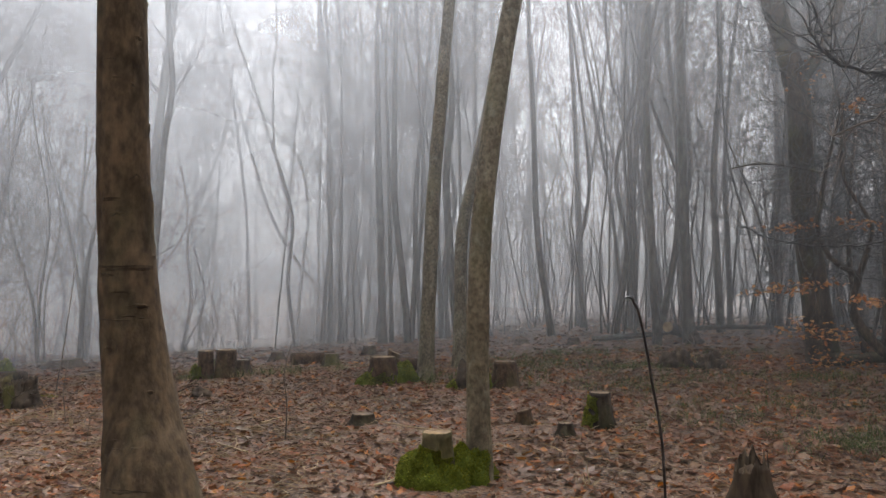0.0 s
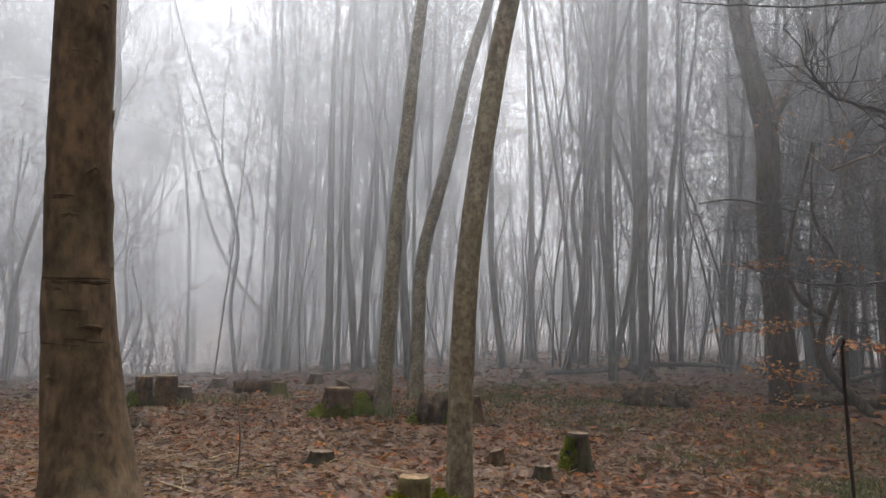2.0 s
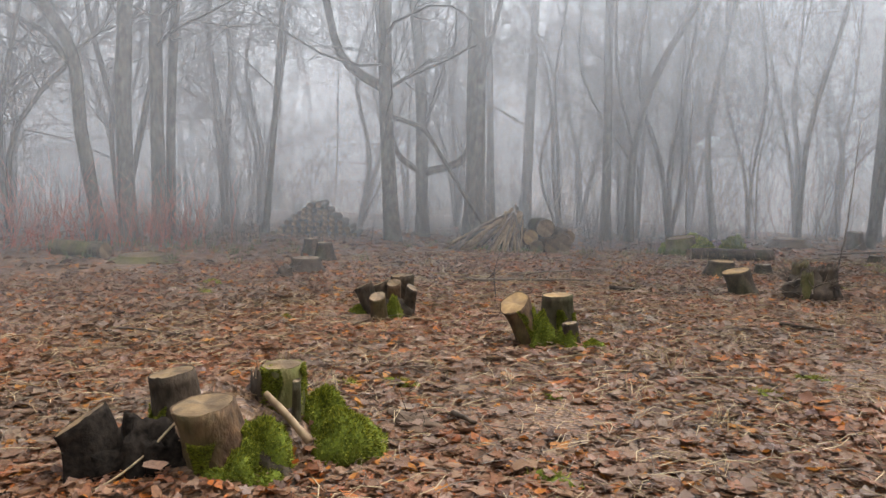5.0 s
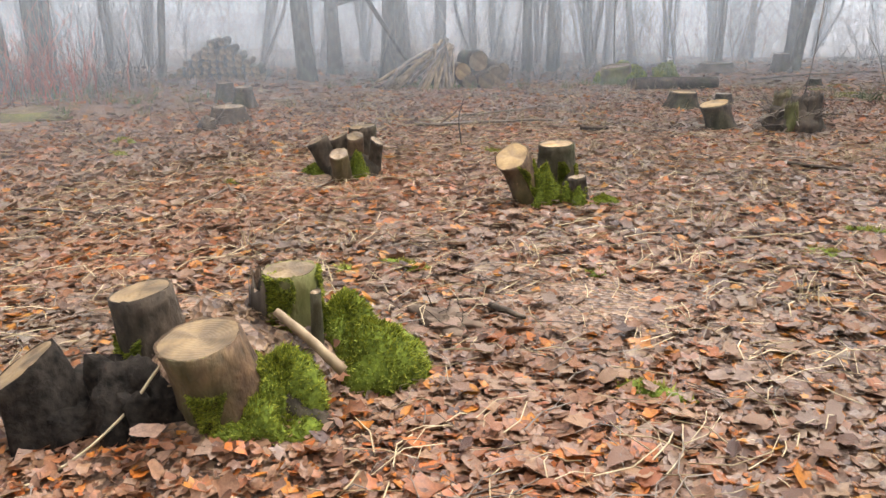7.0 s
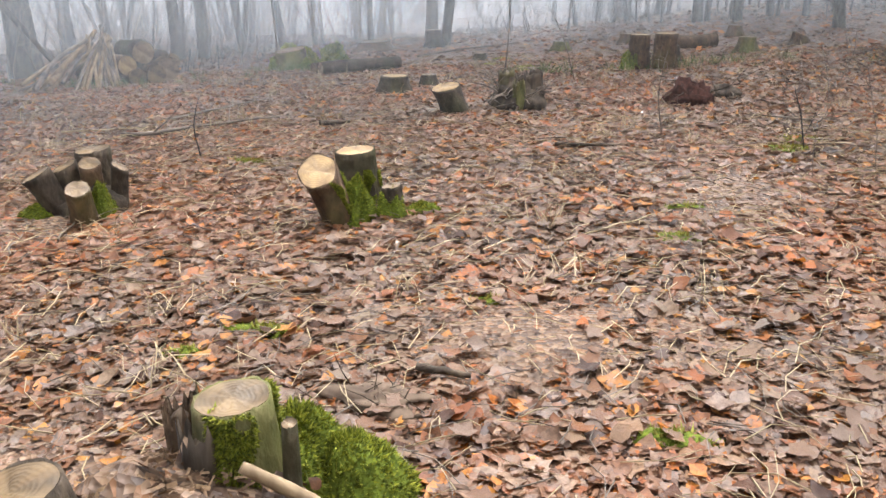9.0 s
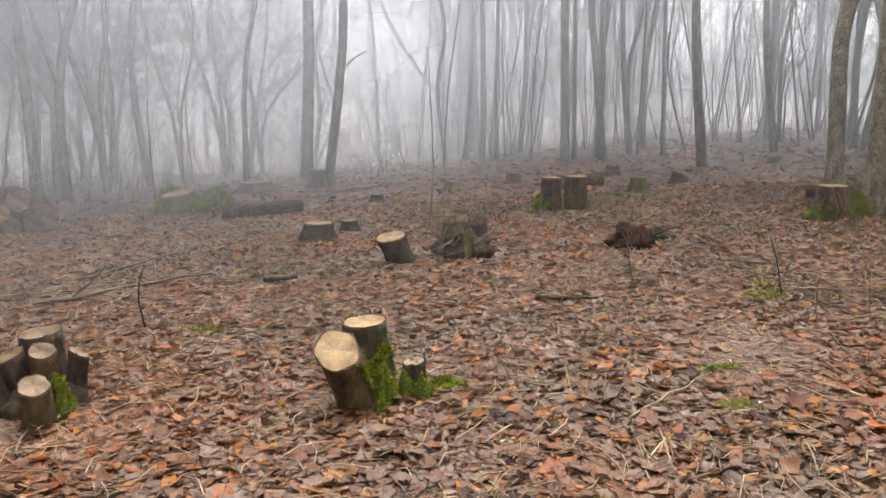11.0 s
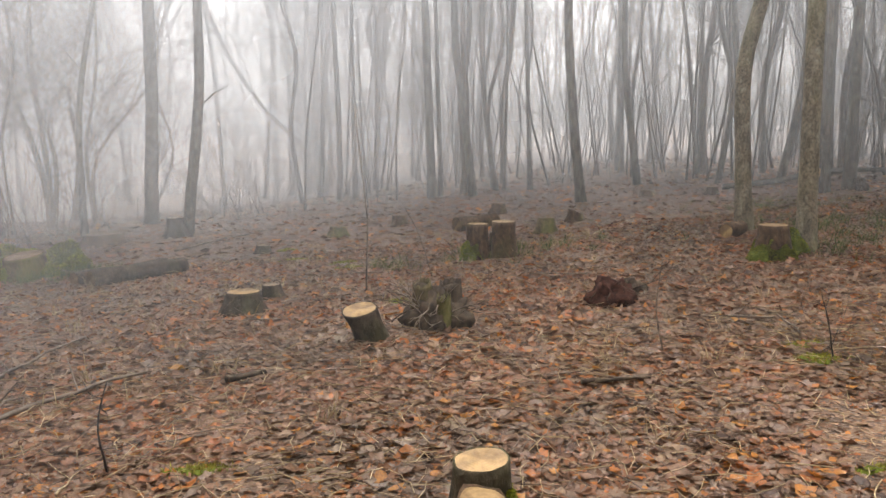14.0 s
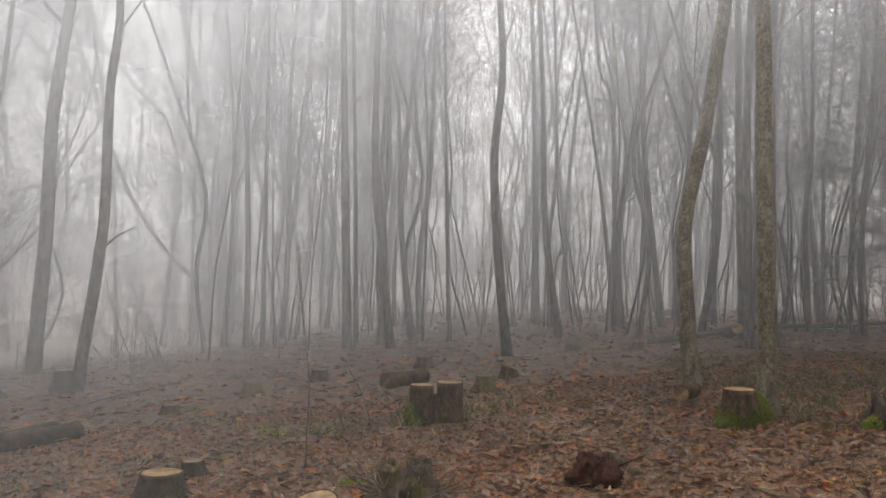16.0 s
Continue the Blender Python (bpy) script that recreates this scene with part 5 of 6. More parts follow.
stump(1.62, 8.42, 0.115, 0.36, "upright dark stump with moss down its side", 78, CUT_GREY, STUMP_BARK, moss=((-0.13, -0.02, 0.06, 0.1, 0.2),), drape=(120, 270, -0.1, 0.9))
stump(-0.86, 8.75, 0.11, 0.12, "low dark sawn stump among leaves", 79, CUT_GREY)
stump(0.85, 8.6, 0.07, 0.16, "small tilted sawn stump", 80, CUT_OLD, BROWN_BARK, (0.3, 0))
stump(1.2, 8.0, 0.07, 0.13, "small dark sawn stump", 81, CUT_GREY)
stump(0.88, 11.52, 0.165, 0.38, "brown sawn stump with tan top beside a pale tree", 82, CUT_OLD, BROWN_BARK, moss=((-0.2, 0.0, 0.12, 0.1, 0.14),))
knot = thing("mossy_root_lump", 0.42, 11.55, None, 0, "dark rotten stump remnant grown over with moss", "tree stump")
lump("rotten_wood", knot, 0, 0, 0.26, 0.2, 0.38, ROT, 361, "", 0.5)
moss_mound(knot, -0.2, -0.05, 0.15, 0.13, 0.16, 362)
moss_mound(knot, 0.2, -0.06, 0.12, 0.1, 0.2, 363)
stump(-2.3, 16.75, 0.14, 0.28, "mossy little sawn stump in the clearing", 83, CUT_OLD, MOSSY_BARK)
stump(-1.1, 18.35, 0.15, 0.2, "low stump with a pale tilted top", 84, CUT_FRESH, BROWN_BARK, (-0.4, 0))
stump(-11.4, 7.85, 0.19, 0.2, "hollow dark low stump", 85, CUT_GREY, ROT)
stump(2.17, 5.75, 0.11, 0.28, "broken rotten dark stump with splintered top", 86, ROT, ROT, (0.2, 0.2), jag=0.09)
stump(-9.0, 22.8, 0.19, 0.45, "sawn dark twin stem at the foot of a tree", 87, CUT_GREY, STUMP_BARK)

# ---------------------------------------------------------------- logs, wood heaps and root clumps


def log_mesh(parent, p0, p1, r, coat, cut, seed, name="log"):
    """A sawn log lying from p0 to p1, with bark and two sawn ends."""
    rng = np.random.default_rng(seed)
    p0, p1 = np.array(p0, float), np.array(p1, float)
    line = np.array([p0 + (p1 - p0) * t + (rng.normal(0, 0.012, 3) if 0 < t < 1 else 0) for t in np.linspace(0, 1, 7)])
    g = Build()
    g.tube(line, r * (1 + 0.03 * rng.standard_normal(7)), 16, False, 0.025, rng)
    ob = part(name, g, coat, parent)
    d = unit(p1 - p0)
    s = unit(np.cross(d, np.array([0, 0, 1.0])))
    u = np.cross(s, d)
    for c, sg in ((p0, -1), (p1, 1)):
        k = Build()
        a = np.arange(16) * 2 * np.pi / 16
        rim = 0.97 * r * (np.cos(a)[:, None] * s + np.sin(a)[:, None] * u)
        k.add(np.concatenate([rim, rim * 0.5 + d * sg * 0.002, [d * sg * 0.003]]), [(j, (j + 1) % 16, 16 + (j + 1) % 16, 16 + j) for j in range(16)] + [(16 + j, 16 + (j + 1) % 16, 32) for j in range(16)])
        e_ = part("sawn_end", k, cut, ob)
        e_.location = c + d * sg * 0.003
    return ob


def lying_log(x0, y0, x1, y1, r, label, seed, coat=GREY_BARK, cut=CUT_GREY, lift=0.0, group="felled logs"):
    t = thing("felled_log", x0, y0, None, 0, label, "log", group)
    z0 = gz(x0, y0)
    log_mesh(t, (0, 0, r * 0.9 + lift), (x1 - x0, y1 - y0, gz(x1, y1) - z0 + r * 0.9 + lift), r, coat, cut, seed, "bark")
    return t


lying_log(-9.4, 15.1, -8.27, 16.05, 0.12, "grey sawn log lying on leaves beside another", 101, STUMP_BARK)
lying_log(-9.7, 15.55, -8.6, 16.75, 0.1, "thinner grey log lying behind its neighbour", 102, STUMP_BARK)
lying_log(-3.45, 18.55, -2.55, 19.0, 0.15, "pale-ended sawn log on the leaves", 103, BROWN_BARK, CUT_OLD)
lying_log(-15.6, 6.0, -14.6, 6.4, 0.13, "mossy log at the thicket edge", 104, MOSSY_BARK, CUT_GREY)
lying_log(-0.75, 13.7, -0.35, 13.95, 0.1, "short sawn log behind a stump", 105, BROWN_BARK, CUT_FRESH, 0.1)
lean = thing("leaning_log", 5.75, 20.3, None, 0, "dark log propped up with its pale sawn end showing", "log", "felled logs")
log_mesh(lean, (-0.2, -0.3, 0.36), (0.7, 1.2, 0.1), 0.13, DARK_BARK, CUT_FRESH, 106, "bark")


def pole(x0, y0, x1, y1, r, z0, z1, label, seed, mat=GREY_BARK):
    t = thing("fallen_pole", x0, y0, None, 0, label, "fallen tree", "fallen poles")
    rng = np.random.default_rng(seed)
    base = gz(x0, y0)
    n = 7
    pts = [((x1 - x0) * k / n, (y1 - y0) * k / n + rng.normal(0, 0.05), gz(x0 + (x1 - x0) * k / n, y0 + (y1 - y0) * k / n) - base + z0 + (z1 - z0) * k / n + rng.normal(0, 0.03)) for k in range(n + 1)]
    g = Build()
    g.tube(smooth_line(pts, 3), np.linspace(r, r * 0.6, 3 * n + 1), 8, True, 0.03, rng)
    part("bark", g, mat, t)
    return t


pole(3.9, 21.2, 13.5, 21.6, 0.075, 0.12, 0.2, "long thin fallen trunk lying across the wood", 111)
pole(6.2, 13.1, 8.4, 11.6, 0.10, 0.1, 0.12, "curved mossy fallen trunk under the beech", 112, DARK_BARK)
pole(8.6, 17.2, 14.0, 16.2, 0.06, 0.1, 0.5, "fallen pole caught among the trees", 113)

# heap of branches and logs
heap = thing("brushwood_heap", -12.6, 13.85, None, 0, "heap of cut branches leaning on sawn logs", "wood pile")
hr = np.random.default_rng(121)


def hp(u, w, z):
    """A place in the heap: along it, into it, up."""
    return (u * 0.6 - w * 0.8, u * 0.8 + w * 0.6, z)


for k, (u, w, z, r, ln_, coat, cut) in enumerate(((0.27, -0.2, 0.33, 0.16, 0.8, BROWN_BARK, CUT_FRESH), (0.62, -0.05, 0.50, 0.19, 0.8, STUMP_BARK, CUT_GREY), (0.38, -0.3, 0.13, 0.15, 0.7, BROWN_BARK, CUT_OLD), (0.68, -0.32, 0.16, 0.17, 0.7, BROWN_BARK, CUT_OLD),
                                                  (0.92, -0.25, 0.22, 0.19, 0.8, BROWN_BARK, CUT_GREY), (1.12, 0.0, 0.30, 0.15, 0.9, ROT, CUT_GREY), (0.05, 0.0, 0.2, 0.18, 0.7, STUMP_BARK, CUT_OLD))):
    log_mesh(heap, hp(u, w, z), hp(u + hr.normal(0, 0.08), w + ln_, z + hr.normal(0, 0.03)), r, coat, cut, 122 + k)
for k in range(34):
    g = Build()
    steep = k % 2
    u = hr.uniform(0, 1)
    if steep:
        foot = np.array(hp(-0.75 + 0.85 * u, -0.42 + hr.normal(0, 0.06), 0.0))
        head = np.array(hp(-0.18 + 0.3 * u + hr.normal(0, 0.05), 0.0 + hr.normal(0, 0.08), 0.70 + hr.normal(0, 0.08)))
    else:
        foot = np.array(hp(-1.45 + 0.75 * u, -0.2 + hr.normal(0, 0.2), 0.05 + 0.18 * hr.uniform()))
        head = np.array(hp(-0.1 + hr.normal(0, 0.1), 0.1 + hr.normal(0, 0.15), 0.66 + hr.normal(0, 0.09)))
    mid = (foot + head) / 2 + np.array([hr.normal(0, 0.04), hr.normal(0, 0.04), hr.uniform(-0.02, 0.09)])
    over = head + (head - mid) * hr.uniform(0.0, 0.3)
    rr = hr.uniform(0.02, 0.048)
    g.tube(smooth_line([foot, mid, over], 4), np.linspace(rr, rr * 0.7, 9), 8, True, 0.04, hr)
    part("branch", g, BARE if k % 3 else STICK, heap)

stack = thing("log_stack", -17.0, 12.9, None, 0, "long low stack of thin cut logs, round ends showing", "wood pile")
sr = np.random.default_rng(131)
for row in range(6):
    n = 12 - row * 2
    for k in range(n):
        x = -0.1 + (k - n / 2) * 0.17 + sr.normal(0, 0.02)
        z = 0.08 + row * 0.135 + sr.normal(0, 0.015)
        log_mesh(stack, (x * 0.65 - 0.3, x * 0.76 - 0.35, z), (x * 0.65 - 1.0, x * 0.76 + 0.4, z), sr.uniform(0.06, 0.085), GREY_BARK, CUT_GREY, 132 + 20 * row + k)


def root_clump(x, y, r, h, mat, label, seed, sticks=8, stick_mat=STICK, moss_on=False, name="root_clump"):
    """An uprooted, earthy clump: a torn lumpy body bristling with roots and broken twigs."""
    rng = np.random.default_rng(seed)
    t = thing(name, x, y, None, 0, label, "tree root")
    g = Build()
    nu, nw = 11, 24
    v = []
    for p in np.linspace(-0.2, np.pi / 2, nu):
        for q in np.arange(nw) * 2 * np.pi / nw:
            n = Vector((math.cos(p) * math.cos(q), math.cos(p) * math.sin(q), math.sin(p)))
            k = 1 + 0.45 * noise.noise(n * 2.1 + Vector((seed, 0, 0))) + 0.25 * noise.noise(n * 5.5 + Vector((0, seed, 0)))
            v.append((r * n.x * k, r * 0.85 * n.y * k, h * n.z * k))
    g.add(v, [(i * nw + j, i * nw + (j + 1) % nw, (i + 1) * nw + (j + 1) % nw, (i + 1) * nw + j) for i in range(nu - 1) for j in range(nw)])
    part("root_ball", g, mat, t)
    b = Build()
    for k in range(sticks):
        a = rng.uniform(0, 6.28)
        s0 = np.array([math.cos(a) * r * 0.6, math.sin(a) * r * 0.5, h * rng.uniform(0.3, 0.8)])
        twiggy(b, s0, (math.cos(a), math.sin(a), rng.uniform(-0.5, 0.9)), rng.uniform(0.15, 0.4), rng.uniform(0.006, 0.014), 1, rng, 0.1, 0.7, 2, 0.003)
    tagged(part("root_fringe", b, stick_mat, t), kind="stuff")
    if moss_on:
        moss_mound(t, -0.1, 0.05, r * 0.6, r * 0.5, h * 1.02, seed + 5, size=0.013, dens=9000)
    return t


snag = root_clump(-5.62, 10.62, 0.29, 0.3, ROT, "grey-brown root clump bristling with dead twigs", 141, 40, STICK, True)
for (x, y, r, h, s) in ((-0.10, 0.02, 0.085, 0.40, 351), (0.12, 0.08, 0.10, 0.36, 352), (0.02, -0.13, 0.06, 0.30, 353)):
    stem(snag, x, y, r, h, (0.15, 0.1), (x * 0.3, y * 0.3), ROT, MOSSY_BARK if s % 2 else ROT, s, 1.6, 1.3, jag=0.035)
root_clump(-3.80, 10.85, 0.23, 0.25, RED_ROT, "dark red-brown torn root ball on the leaves", 142, 3, ROT)
root_clump(3.85, 13.5, 0.26, 0.3, ROT, "dark rotten root clump in grass", 143, 10, STICK)
root_clump(4.35, 13.15, 0.22, 0.26, ROT, "dark rotten root clump beside its neighbour", 144, 8, STICK)
root_clump(5.9, 19.0, 0.2, 0.25, ROT, "small dark stump remnant in the wood", 145, 5, STICK)
root_clump(-3.35, 11.3, 0.14, 0.12, ROT, "small dark root remnant", 146, 4, STICK)
root_clump(-11.1, 7.3, 0.12, 0.16, ROT, "small torn dark stump remnant", 147, 4, STICK)
old = stump(-10.75, 17.2, 0.3, 0.4, "old stump overgrown with yellow-green moss and grass", 150, CUT_GREY, MOSSY_BARK, (0.1, 0.1), moss=((-0.1, -0.2, 0.3, 0.2, 0.34), (0.3, 0.0, 0.25, 0.22, 0.25)))
stump(-10.5, 22.6, 0.42, 0.25, "broad low pale stump at the wood edge", 151, CUT_OLD, BROWN_BARK, (0.05, 0))
stump(-12.5, 9.0, 0.13, 0.3, "small upright dark stump", 152, CUT_GREY)
stump(-13.4, 9.4, 0.12, 0.3, "small dark stump near the log stack", 153, CUT_GREY)
stump(-14.0, 6.7, 0.35, 0.1, "low flat mossy sawn slab", 154, CUT_OLD, MOSSY_BARK)
stump(2.1, 21.6, 0.17, 0.16, "low sawn stump by the wood", 155, CUT_OLD, BROWN_BARK)
stump(3.35, 20.8, 0.13, 0.18, "little sawn stump by the wood", 156, CUT_FRESH, BROWN_BARK)
stump(-3.7, 15.0, 0.13, 0.3, "small dark stump behind a sawn pair", 157, CUT_GREY, ROT)
stump(-7.1, 18.0, 0.12, 0.15, "small low stump in the fog", 158, CUT_GREY)
stump(-5.6, 19.8, 0.16, 0.2, "mossy low stump in the fog", 159, CUT_OLD, MOSSY_BARK)
stump(-4.2, 20.6, 0.15, 0.22, "grey low stump in the fog", 160, CUT_GREY, BROWN_BARK)
stump(-1.9, 20.9, 0.15, 0.25, "grey sawn stump in the fog", 161, CUT_GREY, BROWN_BARK)

# ---------------------------------------------------------------- twigs, saplings and branches with withered leaves


def line_thing(name, pts, r0, r1, label, category, mat=BLACK_TWIG, twigs=0, seed=1, group="", tw_len=0.35):
    """A stem or branch along a few points, with side twigs."""
    rng = np.random.default_rng(seed)
    p = np.array(pts, float)
    t = thing(name, p[0][0], p[0][1], p[0][2], 0, label, category, group)
    line = smooth_line(p - p[0], 5)
    line[1:-1] += rng.normal(0, r0 * 0.35, (len(line) - 2, 3))
    g = Build()
    g.tube(line, np.linspace(r0, r1, len(line)), 8, True, 0.05, rng)
    part("stem", g, mat, t)
    if twigs:
        b = Build()
        for k in range(twigs):
            i = int(rng.integers(len(line) // 5, len(line)))
            w = unit(rng.standard_normal(3) + np.array([0, 0, 0.2]))
            twiggy(b, line[i], w, tw_len * rng.uniform(0.5, 1.3), max(r1 * 0.7, 0.0025), 1, rng, 0.15, 0.7, 3, 0.0016)
        tagged(part("twig_spray", b, mat, t), kind="stuff")
    return t


line_thing("bent_twig", ((0.555, 1.98, gz(0.555, 1.98)), (0.545, 1.97, 0.6), (0.52, 1.95, 1.05), (0.455, 1.88, 1.4), (0.405, 1.8, 1.485), (0.38, 1.78, 1.46)), 0.0042, 0.0025, "thin black bent shoot with a hooked tip", "twig")
line_thing("sapling", ((-1.54, 7.94, gz(-1.54, 7.94)), (-1.52, 7.92, 0.34), (-1.55, 7.91, 0.67), (-1.47, 7.89, 1.0)), 0.009, 0.004, "thin dark upright sapling among leaves", "sapling", STICK, 5, 171)
line_thing("sapling", ((-6.0, 12.6, gz(-6.0, 12.6)), (-5.95, 12.75, 0.7), (-5.98, 13.0, 1.4), (-6.0, 13.2, 2.0)), 0.011, 0.005, "tall bare whip-like sapling", "sapling", STICK, 3, 172, "", 0.2)
line_thing("sapling", ((-5.1, 13.2, gz(-5.1, 13.2)), (-5.25, 13.2, 0.4), (-5.5, 13.2, 0.9)), 0.008, 0.004, "short leaning bare sapling", "sapling", STICK, 4, 173, "", 0.2)
line_thing("sapling", ((-12.3, 20.4, gz(-12.3, 20.4)), (-12.3, 20.3, 1.2), (-12.2, 20.2, 2.6), (-12.3, 20.2, 4.4)), 0.022, 0.008, "tall dark bare sapling in the fog", "sapling", STICK, 6, 174)
line_thing("sapling", ((-3.15, 8.5, gz(-3.15, 8.5)), (-3.2, 8.5, 0.25), (-3.28, 8.5, 0.5)), 0.006, 0.003, "thin dark upright shoots among leaves", "sapling", BLACK_TWIG, 7, 175, "", 0.3)
line_thing("sapling", ((-8.0, 7.95, gz(-8.0, 7.95)), (-8.03, 7.95, 0.2), (-7.97, 7.97, 0.42)), 0.007, 0.003, "short dark leafless shoot", "sapling", BLACK_TWIG, 3, 176, "", 0.12)
line_thing("sapling", ((-4.2, 9.07, gz(-4.2, 9.07)), (-4.25, 9.1, 0.35), (-4.2, 9.1, 0.7)), 0.007, 0.003, "thin reddish bare shoot", "sapling", STICK, 6, 177, "", 0.3)
line_thing("sapling", ((-2.2, 5.9, gz(-2.2, 5.9)), (-2.3, 5.95, 0.3), (-2.35, 5.95, 0.62)), 0.006, 0.003, "thin bare shoot with side twigs", "sapling", STICK, 9, 178, "", 0.35)

# gnarled young beech
gn = thing("young_beech", 7.12, 11.95, None, 0, "gnarled twisting dark young beech with few leaves", "tree")
O = np.array((7.12, 11.95, gz(7.12, 11.95)))
for nm, pts, r0, r1 in (("trunk", ((7.12, 11.95, 0.1), (6.48, 12.04, 0.63), (6.15, 12.07, 1.08), (6.12, 12.06, 1.39), (6.19, 12.02, 1.71)), 0.085, 0.055),
                        ("limb", ((6.19, 12.02, 1.71), (5.81, 12.08, 1.97), (5.62, 12.09, 2.42), (5.66, 12.05, 2.87), (5.72, 12.01, 3.28), (5.83, 11.96, 3.78), (5.92, 11.91, 4.28)), 0.045, 0.02),
                        ("limb", ((6.19, 12.02, 1.71), (6.32, 11.97, 2.17), (6.32, 11.94, 2.53), (5.99, 11.97, 3.11), (5.93, 11.95, 3.69), (5.95, 11.91, 4.24)), 0.045, 0.018),
                        ("limb", ((5.72, 12.01, 3.24), (5.23, 12.10, 3.36), (4.78, 12.18, 3.41), (4.34, 12.27, 3.34)), 0.02, 0.008)):
    g = Build()
    ln = smooth_line(np.array(pts) - O, 5)
    g.tube(ln, np.linspace(r0, r1, len(ln)), 9, False, 0.06)
    part(nm, g, DARK_BARK, gn)
gb = Build()
grng = np.random.default_rng(181)
for k in range(64):
    q = np.array((5.8 + grng.normal(0, 0.25), 12.0, grng.uniform(2.2, 4.4))) - O
    twiggy(gb, q, grng.standard_normal(3) * np.array([1, 1, 0.4]), grng.uniform(0.6, 1.7), 0.010, 2, grng, 0.1, 0.8, 4, 0.003)
tagged(part("twig_spray", gb, BLACK_TWIG, gn), kind="stuff")

line_thing("low_branch", ((5.50, 6.53, 1.94), (4.89, 6.65, 1.93), (4.18, 6.78, 1.90), (3.87, 6.84, 1.95), (3.62, 6.89, 1.89), (3.21, 6.97, 1.88), (2.85, 7.03, 1.95), (2.59, 7.07, 2.07)), 0.014, 0.004, "long thin dark level branch with fine twigs", "branch", BLACK_TWIG, 60, 182, "", 0.6)
line_thing("low_branch", ((5.20, 6.78, 4.77), (4.59, 6.92, 4.48), (3.97, 7.05, 4.36), (3.29, 7.18, 4.32), (2.71, 7.28, 4.34), (2.24, 7.37, 4.37)), 0.018, 0.004, "long dark drooping branch with bare twigs", "branch", BLACK_TWIG, 70, 183, "", 0.9)
line_thing("low_branch", ((4.89, 7.41, 2.67), (4.74, 7.43, 2.84), (4.42, 7.47, 3.15), (4.21, 7.49, 3.49), (3.92, 7.54, 3.57), (3.67, 7.58, 3.71), (3.46, 7.60, 4.02)), 0.03, 0.012, "dark crooked branch rising from a slim trunk", "branch", BLACK_TWIG, 70, 184, "", 1.0)
line_thing("dead_branch", ((5.02, 6.87, 4.46), (4.86, 6.91, 4.18), (4.61, 6.98, 3.85), (4.25, 7.08, 3.40), (3.93, 7.16, 3.09), (3.51, 7.25, 2.89)), 0.024, 0.01, "pale dead branch hanging across the wood", "branch", STICK, 30, 185, "", 0.7)
line_thing("low_branch", ((4.51, 7.42, 0.56), (4.89, 7.33, 0.81), (5.43, 7.21, 1.09), (5.98, 7.10, 1.19)), 0.012, 0.012, "thin dark branch sloping to the ground", "branch", BLACK_TWIG, 8, 186)
line_thing("dead_branch", ((6.70, 7.92, 2.15), (6.35, 7.97, 2.33), (6.13, 8.00, 2.55), (5.99, 8.01, 2.77)), 0.085, 0.05, "thick crooked dark broken branch", "branch", DARK_BARK, 3, 187)


def leaf_spray(a, b, count, label, seed, spread=0.14, size=0.075):
    """A twig that still carries withered leaves."""
    rng = np.random.default_rng(seed)
    a, b = np.array(a, float), np.array(b, float)
    t = thing("leafy_twig", *a, 0, label, "twig with leaves", "withered leaf sprays")
    g = Build()
    ln = smooth_line([np.zeros(3), (b - a) * 0.5 + np.array([0, 0, 0.03]), b - a], 5)
    g.tube(ln, np.linspace(0.007, 0.003, len(ln)), 5)
    part("stem", g, BLACK_TWIG, t)
    u = rng.uniform(0, 1, (count, 1))
    pos = (b - a) * u + rng.normal(0, 1, (count, 3)) * np.array([spread, spread, spread * 0.35])
    scatter("foliage", LEAVES, pos, size * rng.uniform(0.6, 1.3, count), 0.5, ORANGE, rng, "withered orange-brown leaves", "", t)
    return t


SPRAY = "twig holding withered orange beech leaves"
for k, (a, b, n, sp) in enumerate((((4.38, 11.47, 1.44), (5.45, 11.25, 1.60), 110, 0.12), ((4.96, 9.83, 1.38), (6.30, 9.58, 1.25), 200, 0.1), ((5.09, 7.76, 1.42), (5.60, 7.67, 1.37), 70, 0.08),
                                   ((4.98, 7.80, 1.07), (5.49, 7.72, 0.96), 60, 0.08), ((4.88, 7.20, 2.85), (5.78, 7.02, 3.04), 120, 0.08), ((5.08, 12.29, 2.41), (5.59, 12.19, 2.47), 70, 0.12),
                                   ((5.44, 12.52, 0.95), (6.13, 12.40, 0.74), 150, 0.2), ((4.17, 8.32, 3.40), (4.32, 8.29, 3.43), 14, 0.05), ((5.16, 8.82, 0.61), (5.82, 8.70, 0.56), 50, 0.12),
                                   ((5.87, 11.63, 2.49), (6.22, 11.56, 2.41), 50, 0.15), ((5.3, 12.5, 0.35), (6.6, 12.6, 0.4), 120, 0.25), ((5.9, 12.7, 4.6), (5.7, 12.7, 5.2), 30, 0.15))):
    leaf_spray(a, b, n, SPRAY, 190 + k, sp)


def thicket(x, y, n, h, spread, mat, label, seed, r=0.008, name="shrub"):
    """Many upright shoots from one place."""
    rng = np.random.default_rng(seed)
    t = thing(name, x, y, None, 0, label, "shrub", "leafless shrubs")
    b = Build()
    for k in range(n):
        q = rng.normal(0, spread, 2)
        hh = h * rng.uniform(0.5, 1.15)
        d = rng.normal(0, 0.14, 2)
        z0 = gz(x + q[0], y + q[1]) - gz(x, y) - 0.03
        twiggy(b, (q[0], q[1], z0), (d[0], d[1], 1), hh, r * rng.uniform(0.7, 1.3), 1, rng, 0.3, 0.35, 3, 0.003)
    tagged(part("brush", b, mat, t), kind="stuff")
    return t


